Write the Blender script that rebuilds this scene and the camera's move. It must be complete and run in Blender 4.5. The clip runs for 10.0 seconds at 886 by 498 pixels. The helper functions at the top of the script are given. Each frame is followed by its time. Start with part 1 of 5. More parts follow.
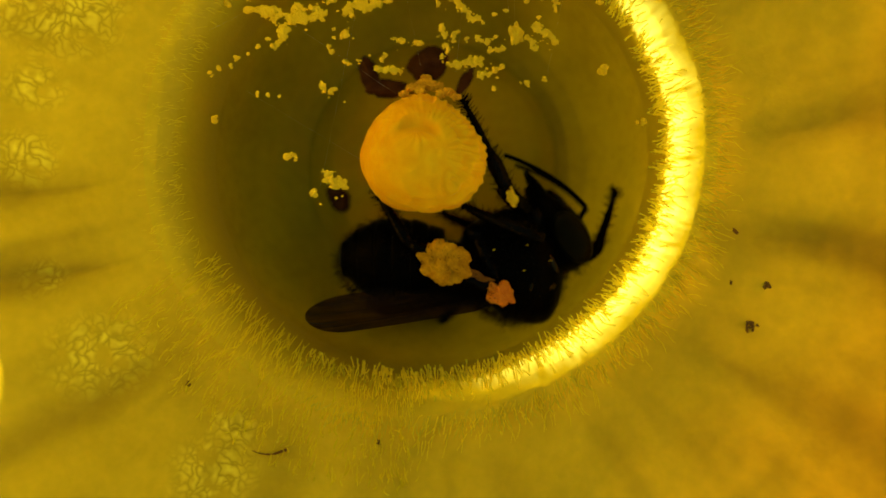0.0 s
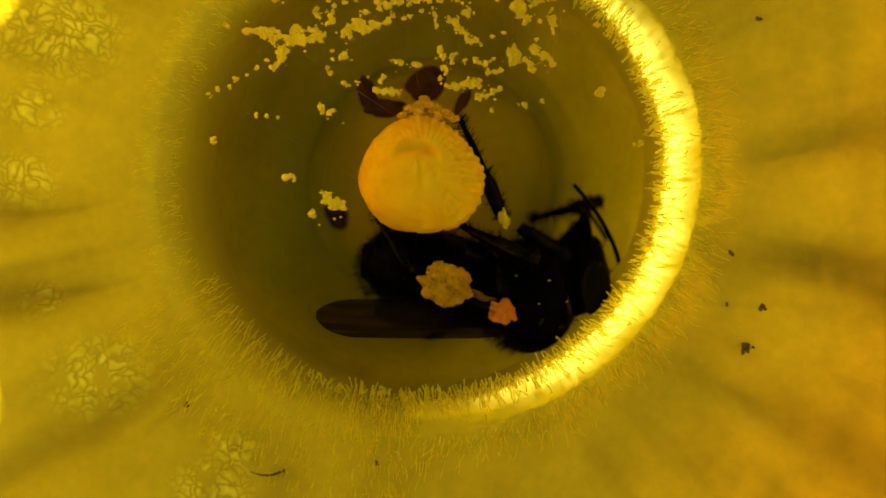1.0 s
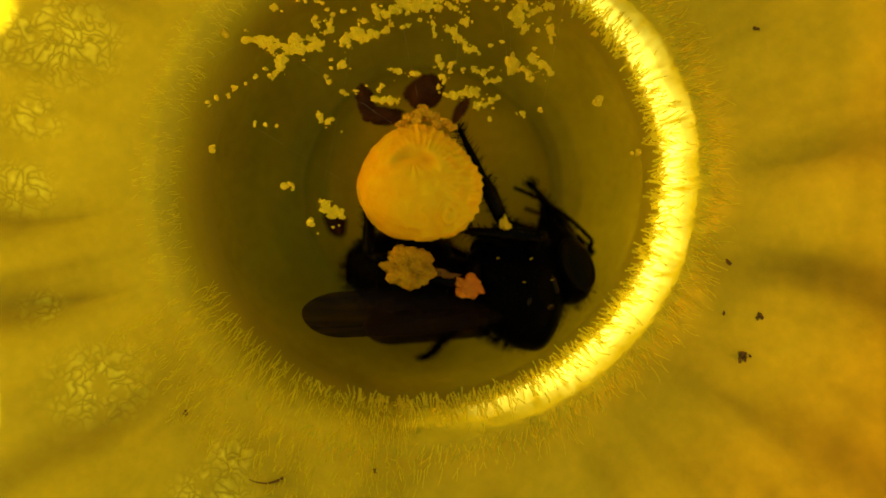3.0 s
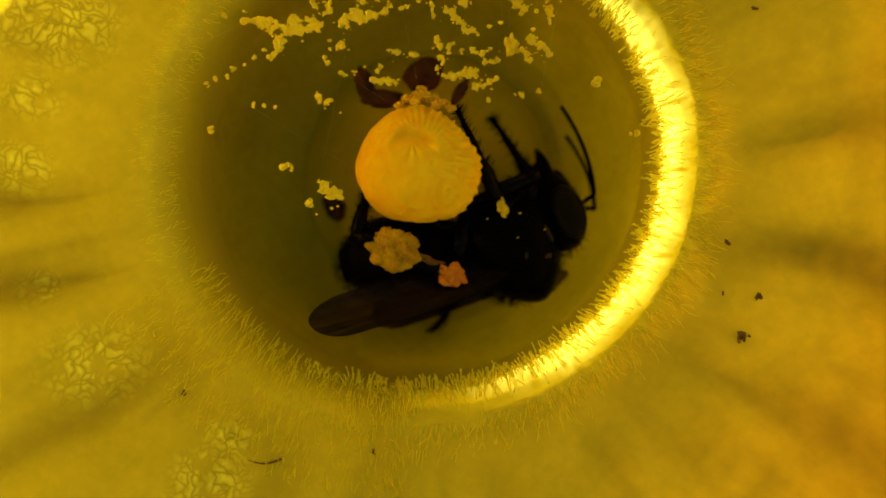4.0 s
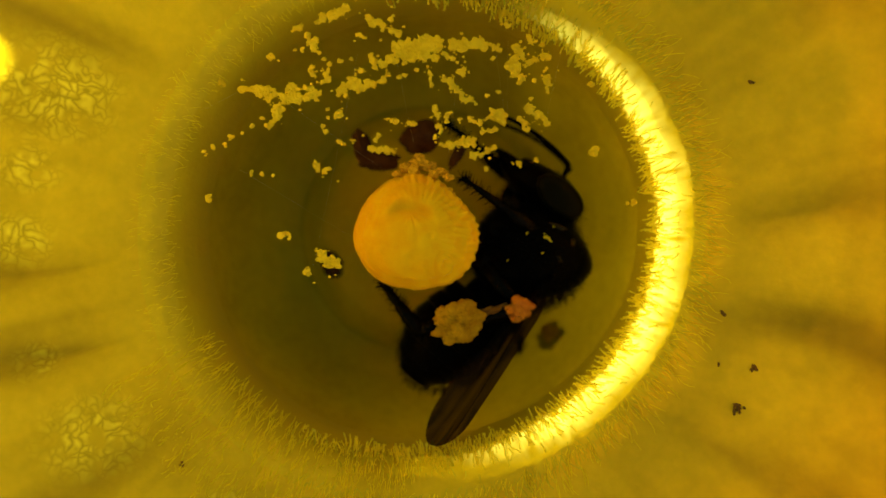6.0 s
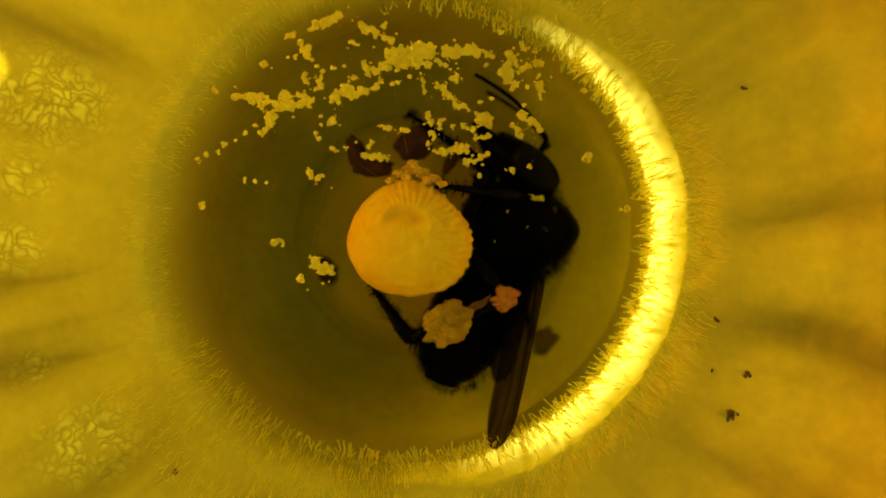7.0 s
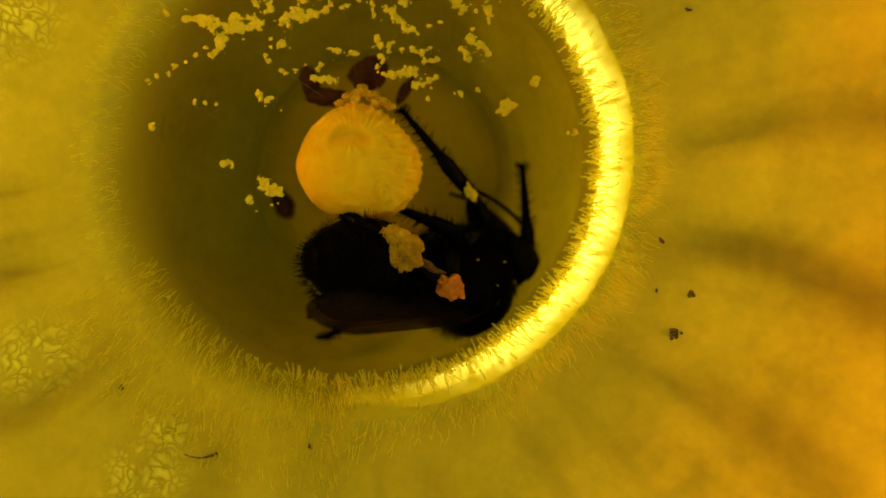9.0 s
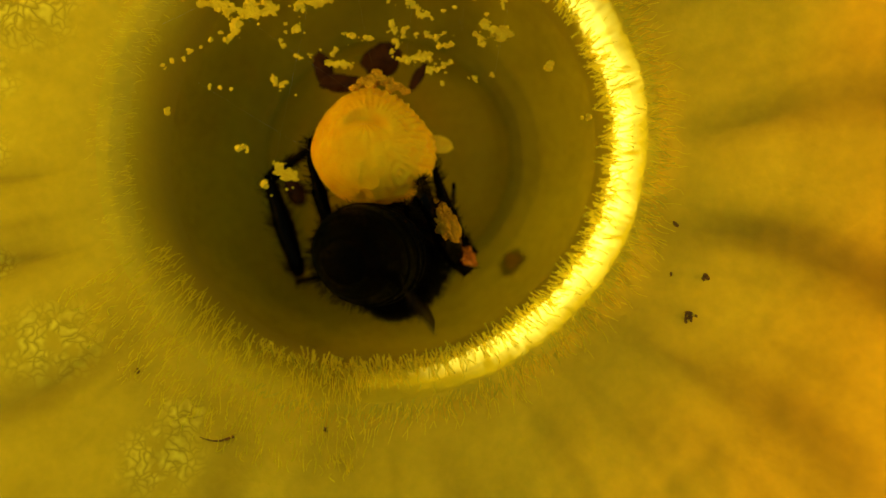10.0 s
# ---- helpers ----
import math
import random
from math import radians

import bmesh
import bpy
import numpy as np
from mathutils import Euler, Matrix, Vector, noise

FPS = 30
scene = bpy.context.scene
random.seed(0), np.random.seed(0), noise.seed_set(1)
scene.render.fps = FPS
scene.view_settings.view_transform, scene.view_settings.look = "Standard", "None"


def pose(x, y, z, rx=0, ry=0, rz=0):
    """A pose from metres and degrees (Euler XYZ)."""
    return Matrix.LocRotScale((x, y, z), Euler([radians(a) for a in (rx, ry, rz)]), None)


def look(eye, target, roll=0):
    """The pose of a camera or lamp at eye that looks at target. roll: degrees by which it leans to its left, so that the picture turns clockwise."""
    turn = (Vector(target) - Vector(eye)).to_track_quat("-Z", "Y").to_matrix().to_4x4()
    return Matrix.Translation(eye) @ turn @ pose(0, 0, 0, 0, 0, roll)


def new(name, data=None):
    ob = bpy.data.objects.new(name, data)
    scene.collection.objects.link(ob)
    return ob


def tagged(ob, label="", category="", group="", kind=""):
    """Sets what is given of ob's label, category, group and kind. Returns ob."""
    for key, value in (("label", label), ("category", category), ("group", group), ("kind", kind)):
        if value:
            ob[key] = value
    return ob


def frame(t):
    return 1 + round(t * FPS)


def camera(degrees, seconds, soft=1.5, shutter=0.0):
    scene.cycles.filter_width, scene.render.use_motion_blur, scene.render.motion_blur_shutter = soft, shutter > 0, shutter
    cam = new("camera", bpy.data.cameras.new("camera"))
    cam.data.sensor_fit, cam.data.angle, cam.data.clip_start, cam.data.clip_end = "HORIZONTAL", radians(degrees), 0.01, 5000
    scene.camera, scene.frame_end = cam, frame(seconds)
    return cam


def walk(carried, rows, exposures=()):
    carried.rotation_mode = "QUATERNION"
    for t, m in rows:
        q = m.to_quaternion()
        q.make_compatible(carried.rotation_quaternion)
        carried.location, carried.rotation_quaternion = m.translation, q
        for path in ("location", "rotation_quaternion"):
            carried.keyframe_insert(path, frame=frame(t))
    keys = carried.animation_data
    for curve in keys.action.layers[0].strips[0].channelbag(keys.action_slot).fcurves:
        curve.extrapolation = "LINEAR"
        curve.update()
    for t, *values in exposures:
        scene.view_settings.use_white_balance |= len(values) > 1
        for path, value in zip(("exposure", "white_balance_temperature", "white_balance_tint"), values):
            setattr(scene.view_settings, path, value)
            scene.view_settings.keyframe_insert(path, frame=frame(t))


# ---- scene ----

MM = 0.001

# camera: held above the flower, looking straight down into it
cam = camera(61.9, 10.0)
cam.data.dof.use_dof, cam.data.dof.focus_distance, cam.data.dof.aperture_fstop = True, 0.064, 10.0
METRES, EYE, TILT, LEAN, TURN = 0.0267, 0.080, -90.0, 0.0, 0.0
ROWS = [
    (0, 0, 0, 0, 0, 0, 0),
    (0.5, -0.006, -0.0072, 0.032, -0.24, -0.09, -0.05),
    (1, -0.0086, -0.0114, 0.0672, -0.36, 0.03, -0.08),
    (1.5, -0.012, -0.014, 0.1091, -0.49, 0.04, -0.13),
    (2, -0.0032, -0.0155, 0.1328, -0.35, 0.03, -0.15),
    (2.5, -0.0051, -0.0192, 0.1312, -0.44, -0.07, -0.16),
    (2.7, -0.005, -0.019, 0.1205, -0.42, -0.06, -0.15),
    (3.8, 0.0035, -0.0168, 0.0385, -0.32, 0.08, -0.12),
    (4, 0.0045, -0.0167, 0.0278, -0.3, 0.13, -0.12),
    (4.5, -0.0024, -0.0169, 0.0269, -0.47, -0.1, -0.14),
    (5, -0.005, -0.0186, 0.0755, -0.55, 0.04, -0.21),
    (5.5, -0.0222, -0.0236, 0.1876, -0.91, -0.22, -0.37),
    (5.7, -0.0175, -0.024, 0.227, -0.89, -0.2, -0.32),
    (6.8, 0.0025, -0.025, 0.298, -0.76, -0.08, -0.13),
    (7, 0.0147, -0.025, 0.2838, -0.74, -0.04, -0.11),
    (7.5, 0.0612, -0.0266, 0.2191, -0.65, 0.06, -0.21),
    (8, 0.1008, -0.0353, 0.1494, -0.74, 0.15, -0.29),
    (8.5, 0.1473, -0.0395, 0.0821, -0.69, 0.21, -0.35),
    (9, 0.191, -0.0407, 0.0108, -0.68, 0.32, -0.39),
    (9.5, 0.2144, -0.044, -0.0237, -0.76, 0.13, -0.34),
    (10, 0.1376, -0.0472, -0.0438, -0.8, 0.36, -0.34),
]
walk(cam, [(t, pose(0, 0, EYE, TILT, LEAN, TURN) @ pose(METRES * x, METRES * y, METRES * z, 90 + pitch, roll, yaw)) for t, x, y, z, yaw, pitch, roll in ROWS])

# light: a low sun that shines through the petals, and the open sky
SUN_TURN, SUN_HEIGHT = -18.0, 10.5
scene.view_settings.exposure = 2.29
world = bpy.data.worlds.new("sky")
scene.world = world
world.use_nodes = True
sky = world.node_tree.nodes.new("ShaderNodeTexSky")
sky.sky_type, sky.sun_disc = "NISHITA", False
sky.sun_elevation, sky.sun_rotation = radians(SUN_HEIGHT), radians(90 - SUN_TURN)
back = world.node_tree.nodes["Background"]
back.inputs["Strength"].default_value = 0.06
world.node_tree.links.new(sky.outputs[0], back.inputs["Color"])
sun = new("sun", bpy.data.lights.new("sun", "SUN"))
sun.data.energy, sun.data.angle, sun.data.color = 5.0, radians(0.6), (1.0, 0.86, 0.66)
sun_way = Vector((math.cos(radians(SUN_TURN)) * math.cos(radians(SUN_HEIGHT)), math.sin(radians(SUN_TURN)) * math.cos(radians(SUN_HEIGHT)), math.sin(radians(SUN_HEIGHT))))
sun.matrix_world = look(sun_way, (0, 0, 0))


# ---- materials ----
def material(name, dark, light, scale, rough=0.5, glow=0.0, glow_colour=None, bump=0.3, bump_scale=None, fine=0.35, specular=0.07, detail=4.0, gleam=(1, 1, 1)):
    """A surface whose colour wanders between two tones at two scales, with fine relief. glow: the share of light that passes through it."""
    m = bpy.data.materials.new(name)
    m.use_nodes = True
    n, l = m.node_tree.nodes, m.node_tree.links
    bsdf, out = n["Principled BSDF"], n["Material Output"]
    place = n.new("ShaderNodeTexCoord")
    big, small = n.new("ShaderNodeTexNoise"), n.new("ShaderNodeTexNoise")
    big.inputs["Scale"].default_value, small.inputs["Scale"].default_value = scale, scale * 9
    big.inputs["Detail"].default_value, small.inputs["Detail"].default_value = detail, 3
    for tex in (big, small):
        l.new(place.outputs["Object"], tex.inputs["Vector"])
    both = n.new("ShaderNodeMix")
    both.inputs["Factor"].default_value = fine
    l.new(big.outputs["Fac"], both.inputs[2])
    l.new(small.outputs["Fac"], both.inputs[3])
    ramp = n.new("ShaderNodeValToRGB")
    ramp.color_ramp.elements[0].position, ramp.color_ramp.elements[1].position = 0.34, 0.68
    ramp.color_ramp.elements[0].color, ramp.color_ramp.elements[1].color = (*dark, 1), (*light, 1)
    l.new(both.outputs[0], ramp.inputs["Fac"])
    l.new(ramp.outputs["Color"], bsdf.inputs["Base Color"])
    bsdf.inputs["Roughness"].default_value = rough
    bsdf.inputs["Specular IOR Level"].default_value = specular
    bsdf.inputs["Specular Tint"].default_value = (*gleam, 1)
    relief = n.new("ShaderNodeTexNoise")
    relief.inputs["Scale"].default_value = bump_scale or scale * 14
    relief.inputs["Detail"].default_value = 3
    l.new(place.outputs["Object"], relief.inputs["Vector"])
    tip = n.new("ShaderNodeBump")
    tip.inputs["Strength"].default_value, tip.inputs["Distance"].default_value = bump, 0.0002
    l.new(relief.outputs["Fac"], tip.inputs["Height"])
    l.new(tip.outputs["Normal"], bsdf.inputs["Normal"])
    if glow:
        through_it = n.new("ShaderNodeBsdfTranslucent")
        tint = n.new("ShaderNodeMix")
        tint.data_type, tint.blend_type = "RGBA", "MULTIPLY"
        tint.inputs["Factor"].default_value = 1.0
        l.new(ramp.outputs["Color"], tint.inputs[6])
        tint.inputs[7].default_value = (*(glow_colour or (1, 1, 1)), 1)
        l.new(tint.outputs[2], through_it.inputs["Color"])
        mixed = n.new("ShaderNodeMixShader")
        mixed.inputs["Fac"].default_value = glow
        l.new(bsdf.outputs[0], mixed.inputs[1])
        l.new(through_it.outputs[0], mixed.inputs[2])
        l.new(mixed.outputs[0], out.inputs["Surface"])
    return m


def wing_material():
    m = bpy.data.materials.new("smoky_wing")
    m.use_nodes = True
    n, l = m.node_tree.nodes, m.node_tree.links
    bsdf, out = n["Principled BSDF"], n["Material Output"]
    bsdf.inputs["Base Color"].default_value = (0.009, 0.0055, 0.002, 1)
    bsdf.inputs["Roughness"].default_value = 0.5
    bsdf.inputs["Specular IOR Level"].default_value = 0.03
    # streaks that run along the blade
    tex, place, stretch = n.new("ShaderNodeTexNoise"), n.new("ShaderNodeTexCoord"), n.new("ShaderNodeMapping")
    stretch.inputs["Scale"].default_value = (0.12, 1.0, 1.0)
    tex.inputs["Scale"].default_value, tex.inputs["Detail"].default_value = 900, 3
    l.new(place.outputs["Object"], stretch.inputs["Vector"])
    l.new(stretch.outputs[0], tex.inputs["Vector"])
    span = n.new("ShaderNodeMapRange")
    span.inputs["From Min"].default_value, span.inputs["From Max"].default_value = 0.3, 0.7
    span.inputs["To Min"].default_value, span.inputs["To Max"].default_value = 0.04, 0.42
    l.new(tex.outputs["Fac"], span.inputs["Value"])
    clear, mixed = n.new("ShaderNodeBsdfTransparent"), n.new("ShaderNodeMixShader")
    clear.inputs["Color"].default_value = (0.55, 0.42, 0.2, 1)
    l.new(span.outputs[0], mixed.inputs["Fac"])
    l.new(bsdf.outputs[0], mixed.inputs[1])
    l.new(clear.outputs[0], mixed.inputs[2])
    l.new(mixed.outputs[0], out.inputs["Surface"])
    return m


PETAL = material("petal", (0.62, 0.458, 0.003), (0.83, 0.608, 0.005), 130, rough=0.6, fine=0.3, glow=0.21, glow_colour=(1.0, 0.63, 0.4), bump=0.4, bump_scale=1500, specular=0.1)


def vein_marks(m):
    """Darker folds and veins, and pale windows crossed by a net of fine veins."""
    n, l = m.node_tree.nodes, m.node_tree.links
    ramp = n["Color Ramp"]
    targets = [k.to_socket for k in ramp.outputs["Color"].links]
    vein, pale = n.new("ShaderNodeAttribute"), n.new("ShaderNodeAttribute")
    vein.attribute_name, pale.attribute_name = "vein", "pale"
    place, net, step = n.new("ShaderNodeTexCoord"), n.new("ShaderNodeTexVoronoi"), n.new("ShaderNodeMapRange")
    warp = n.new("ShaderNodeTexNoise")
    warp.inputs["Scale"].default_value = 420
    shift = n.new("ShaderNodeMixRGB")
    shift.blend_type = "ADD"
    shift.inputs["Fac"].default_value = 0.004
    l.new(place.outputs["Object"], warp.inputs["Vector"])
    l.new(place.outputs["Object"], shift.inputs[1])
    l.new(warp.outputs["Color"], shift.inputs[2])
    net.feature = "DISTANCE_TO_EDGE"
    net.inputs["Scale"].default_value = 1050
    l.new(shift.outputs[0], net.inputs["Vector"])
    step.inputs["From Min"].default_value, step.inputs["From Max"].default_value = 0.0, 0.36
    l.new(net.outputs["Distance"], step.inputs["Value"])
    much = n.new("ShaderNodeMath")
    much.operation = "MULTIPLY"
    l.new(step.outputs[0], much.inputs[0])
    uneven = n.new("ShaderNodeMapRange")
    uneven.inputs["From Min"].default_value, uneven.inputs["From Max"].default_value = 0.36, 0.52
    uneven.inputs["To Max"].default_value = 0.95
    patch, weight = n.new("ShaderNodeTexNoise"), n.new("ShaderNodeMath")
    patch.inputs["Scale"].default_value = 560
    weight.operation = "MULTIPLY"
    l.new(place.outputs["Object"], patch.inputs["Vector"])
    l.new(patch.outputs["Fac"], uneven.inputs["Value"])
    l.new(uneven.outputs[0], weight.inputs[0])
    l.new(pale.outputs["Fac"], weight.inputs[1])
    l.new(weight.outputs[0], much.inputs[1])
    # the pale tone stands in for sheen on the blistered windows
    light, dark, warm, cells = (n.new("ShaderNodeMixRGB") for _ in range(4))
    light.inputs[2].default_value = (1.0, 0.88, 0.02, 1)
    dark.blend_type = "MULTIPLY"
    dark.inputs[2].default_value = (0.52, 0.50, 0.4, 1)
    # the net itself is darker than the blade between its threads
    lines, shade = n.new("ShaderNodeMapRange"), n.new("ShaderNodeMath")
    lines.inputs["From Min"].default_value, lines.inputs["From Max"].default_value = 0.11, 0.02
    shade.operation = "MULTIPLY"
    l.new(net.outputs["Distance"], lines.inputs["Value"])
    l.new(lines.outputs[0], shade.inputs[0])
    l.new(weight.outputs[0], shade.inputs[1])
    cells.blend_type = "MULTIPLY"
    cells.inputs[2].default_value = (0.80, 0.78, 0.6, 1)
    l.new(shade.outputs[0], cells.inputs["Fac"])
    # blade more orange outwards, mostly towards +x
    tone_share = n.new("ShaderNodeAttribute")
    tone_share.attribute_name = "tone_share"
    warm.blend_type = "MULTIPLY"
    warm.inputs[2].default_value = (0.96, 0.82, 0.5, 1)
    l.new(tone_share.outputs["Fac"], warm.inputs["Fac"])
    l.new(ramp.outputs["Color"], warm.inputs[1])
    l.new(much.outputs[0], light.inputs["Fac"])
    l.new(warm.outputs[0], light.inputs[1])
    l.new(light.outputs[0], cells.inputs[1])
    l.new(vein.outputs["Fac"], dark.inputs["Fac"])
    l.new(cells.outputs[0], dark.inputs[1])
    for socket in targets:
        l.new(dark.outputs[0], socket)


vein_marks(PETAL)
RIM = material("glow_rim", (0.62, 0.458, 0.003), (0.83, 0.608, 0.005), 130, rough=0.6, glow=0.5, glow_colour=(0.9, 0.88, 0.4), bump=0.5, bump_scale=1800, specular=0.1)


def glow_band(m):
    """Dull below; a painted glow band towards the edge passes far more light."""
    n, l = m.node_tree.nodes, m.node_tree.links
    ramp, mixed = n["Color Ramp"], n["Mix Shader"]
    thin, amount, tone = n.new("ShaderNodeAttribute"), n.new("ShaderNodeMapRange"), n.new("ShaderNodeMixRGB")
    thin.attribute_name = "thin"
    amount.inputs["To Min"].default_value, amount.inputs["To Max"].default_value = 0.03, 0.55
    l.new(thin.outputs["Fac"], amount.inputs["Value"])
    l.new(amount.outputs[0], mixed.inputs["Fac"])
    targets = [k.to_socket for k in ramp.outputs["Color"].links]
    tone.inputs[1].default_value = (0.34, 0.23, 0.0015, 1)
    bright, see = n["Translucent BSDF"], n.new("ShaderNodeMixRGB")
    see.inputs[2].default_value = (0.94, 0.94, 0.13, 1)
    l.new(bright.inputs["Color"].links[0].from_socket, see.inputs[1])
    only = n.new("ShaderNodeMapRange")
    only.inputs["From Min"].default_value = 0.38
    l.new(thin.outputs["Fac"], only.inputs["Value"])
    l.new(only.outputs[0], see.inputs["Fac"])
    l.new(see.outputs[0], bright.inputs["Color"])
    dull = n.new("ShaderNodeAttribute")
    dull.attribute_name = "tone_share"
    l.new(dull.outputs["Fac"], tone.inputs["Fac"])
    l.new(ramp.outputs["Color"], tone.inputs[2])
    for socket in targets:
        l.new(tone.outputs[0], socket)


glow_band(RIM)
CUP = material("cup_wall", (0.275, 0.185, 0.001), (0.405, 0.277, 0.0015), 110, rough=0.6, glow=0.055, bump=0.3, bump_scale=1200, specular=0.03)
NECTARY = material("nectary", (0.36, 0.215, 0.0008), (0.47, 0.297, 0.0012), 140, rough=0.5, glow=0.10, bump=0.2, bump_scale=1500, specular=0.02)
HAIR = material("petal_hair", (0.97, 0.81, 0.02), (0.98, 0.87, 0.035), 400, rough=0.4, glow=0.5, bump=0.0, specular=0.1)
# see-through copy of HAIR for the lit lip, so hairs seem sunlit
CLEAR_HAIR = material("clear_hair", (0.97, 0.81, 0.02), (0.98, 0.87, 0.035), 400, rough=0.4, glow=0.6, bump=0.0, specular=0.1)


def glassy(m, share):
    """Lets a share of the light pass straight through."""
    n, l = m.node_tree.nodes, m.node_tree.links
    see, mixed, out = n.new("ShaderNodeBsdfTransparent"), n.new("ShaderNodeMixShader"), n["Material Output"]
    see.inputs["Color"].default_value = (1.0, 0.96, 0.6, 1)
    mixed.inputs["Fac"].default_value = share
    l.new(out.inputs["Surface"].links[0].from_socket, mixed.inputs[1])
    l.new(see.outputs[0], mixed.inputs[2])
    l.new(mixed.outputs[0], out.inputs["Surface"])


glassy(CLEAR_HAIR, 0.42)
FUZZ = material("petal_fuzz", (0.88, 0.725, 0.006), (0.96, 0.81, 0.01), 400, rough=0.45, glow=0.55, bump=0.0, specular=0.1)
ANTHER = material("anther", (0.92, 0.41, 0.002), (0.98, 0.53, 0.003), 260, rough=0.4, glow=0.15, bump=0.35, bump_scale=2600, specular=0.04, gleam=(1, 0.8, 0.3))


def pollen_and_light(m):
    """Paler pollen tone on the ridges; it also paints in relief and sunward light."""
    n, l = m.node_tree.nodes, m.node_tree.links
    ramp = n["Color Ramp"]
    targets = [k.to_socket for k in ramp.outputs["Color"].links]
    dust_and_light, tone = n.new("ShaderNodeAttribute"), n.new("ShaderNodeMixRGB")
    dust_and_light.attribute_name = "dust_and_light"
    tone.inputs[2].default_value = (0.99, 0.61, 0.005, 1)
    l.new(dust_and_light.outputs["Fac"], tone.inputs["Fac"])
    l.new(ramp.outputs["Color"], tone.inputs[1])
    for socket in targets:
        l.new(tone.outputs[0], socket)


pollen_and_light(ANTHER)
CRUST = material("anther_crust", (0.52, 0.24, 0.002), (0.86, 0.46, 0.004), 700, rough=0.7, bump=0.7, bump_scale=4000)
FILAMENT = material("filament", (0.56, 0.39, 0.01), (0.68, 0.50, 0.02), 300, rough=0.5, glow=0.2, bump=0.2)
POLLEN = material("pollen", (0.80, 0.52, 0.006), (0.95, 0.69, 0.012), 700, rough=0.7, glow=0.12, bump=0.7, bump_scale=5000, specular=0.02)
LOAD = material("pollen_load", (0.40, 0.18, 0.002), (0.78, 0.42, 0.004), 500, rough=0.6, glow=0.2, bump=0.6, bump_scale=5000, specular=0.03)
ORANGE = material("orange_load", (0.66, 0.16, 0.004), (0.92, 0.34, 0.010), 900, rough=0.5, glow=0.25, bump=0.6, bump_scale=5000)
SMEAR = material("pollen_smear", (0.10, 0.04, 0.002), (0.28, 0.12, 0.004), 900, rough=0.6, bump=0.6, bump_scale=5000)
SILK = material("silk", (0.7, 0.6, 0.3), (0.8, 0.7, 0.4), 600, rough=0.3, glow=0.4, bump=0.0)
CHITIN = material("black_chitin", (0.0006, 0.0005, 0.0003), (0.002, 0.0014, 0.0006), 500, rough=0.3, bump=0.5, bump_scale=4000, specular=0.018, gleam=(1, 0.65, 0.15))
LEG = material("leg_chitin", (0.0006, 0.0005, 0.0003), (0.002, 0.0014, 0.0006), 500, rough=0.22, bump=0.9, bump_scale=1800, specular=0.07, gleam=(1, 0.7, 0.25))
SHEEN = material("thorax_chitin", (0.0006, 0.0005, 0.0003), (0.002, 0.0015, 0.0006), 260, rough=0.3, bump=0.5, bump_scale=2200, specular=0.02, gleam=(1, 0.65, 0.15))
GLOSS = material("glossy_plate", (0.001, 0.0008, 0.0003), (0.003, 0.002, 0.0008), 600, rough=0.18, bump=1.0, bump_scale=900, specular=0.30, gleam=(1, 0.62, 0.12))
EYE_BLACK = material("eye_black", (0.003, 0.0025, 0.0008), (0.006, 0.005, 0.0012), 700, rough=0.32, bump=0.15, bump_scale=9000, specular=0.06, gleam=(1, 0.62, 0.12))
FUR = material("black_fur", (0.0008, 0.0006, 0.0004), (0.0025, 0.002, 0.001), 900, rough=0.7, bump=0.0, specular=0.04)
WING = wing_material()
DEBRIS = material("brown_debris", (0.032, 0.011, 0.002), (0.10, 0.034, 0.005), 700, rough=0.6, bump=0.8, bump_scale=2500, specular=0.02)
DROPPING = material("red_brown_stain", (0.46, 0.205, 0.001), (0.66, 0.32, 0.0015), 900, rough=0.7, glow=0.06, bump=0.4, bump_scale=3000)
SPECK = material("dark_speck", (0.12, 0.055, 0.005), (0.25, 0.125, 0.01), 1500, rough=0.7, bump=0.5, bump_scale=6000)
STEM = material("stem", (0.06, 0.12, 0.02), (0.14, 0.22, 0.05), 300, rough=0.5, bump=0.4)
SOIL = material("soil", (0.03, 0.045, 0.012), (0.08, 0.085, 0.03), 3, rough=0.9, bump=0.5, bump_scale=30)


# ---- mesh tools (all lengths in millimetres) ----
def part(name, mesh, mat, parent=None, label="", at=None):
    """Links verts and faces, or a bmesh, as one smooth mesh object."""
    data = bpy.data.meshes.new(name)
    if isinstance(mesh, bmesh.types.BMesh):
        bmesh.ops.scale(mesh, vec=(MM, MM, MM), verts=mesh.verts)
        mesh.to_mesh(data)
        mesh.free()
    else:
        data.from_pydata([(x * MM, y * MM, z * MM) for x, y, z in mesh[0]], [], mesh[1])
    data.polygons.foreach_set("use_smooth", [True] * len(data.polygons))
    data.materials.append(mat)
    ob = new(name, data)
    ob.parent = parent
    if at is not None:
        ob.matrix_basis = at
    if label:
        ob["label"] = label
    return ob


def empty(name, label, category, at=Matrix(), group="", kind=""):
    ob = new(name)
    ob.empty_display_size = 0.004
    ob.matrix_basis = at
    return tagged(ob, label, category, group, kind)


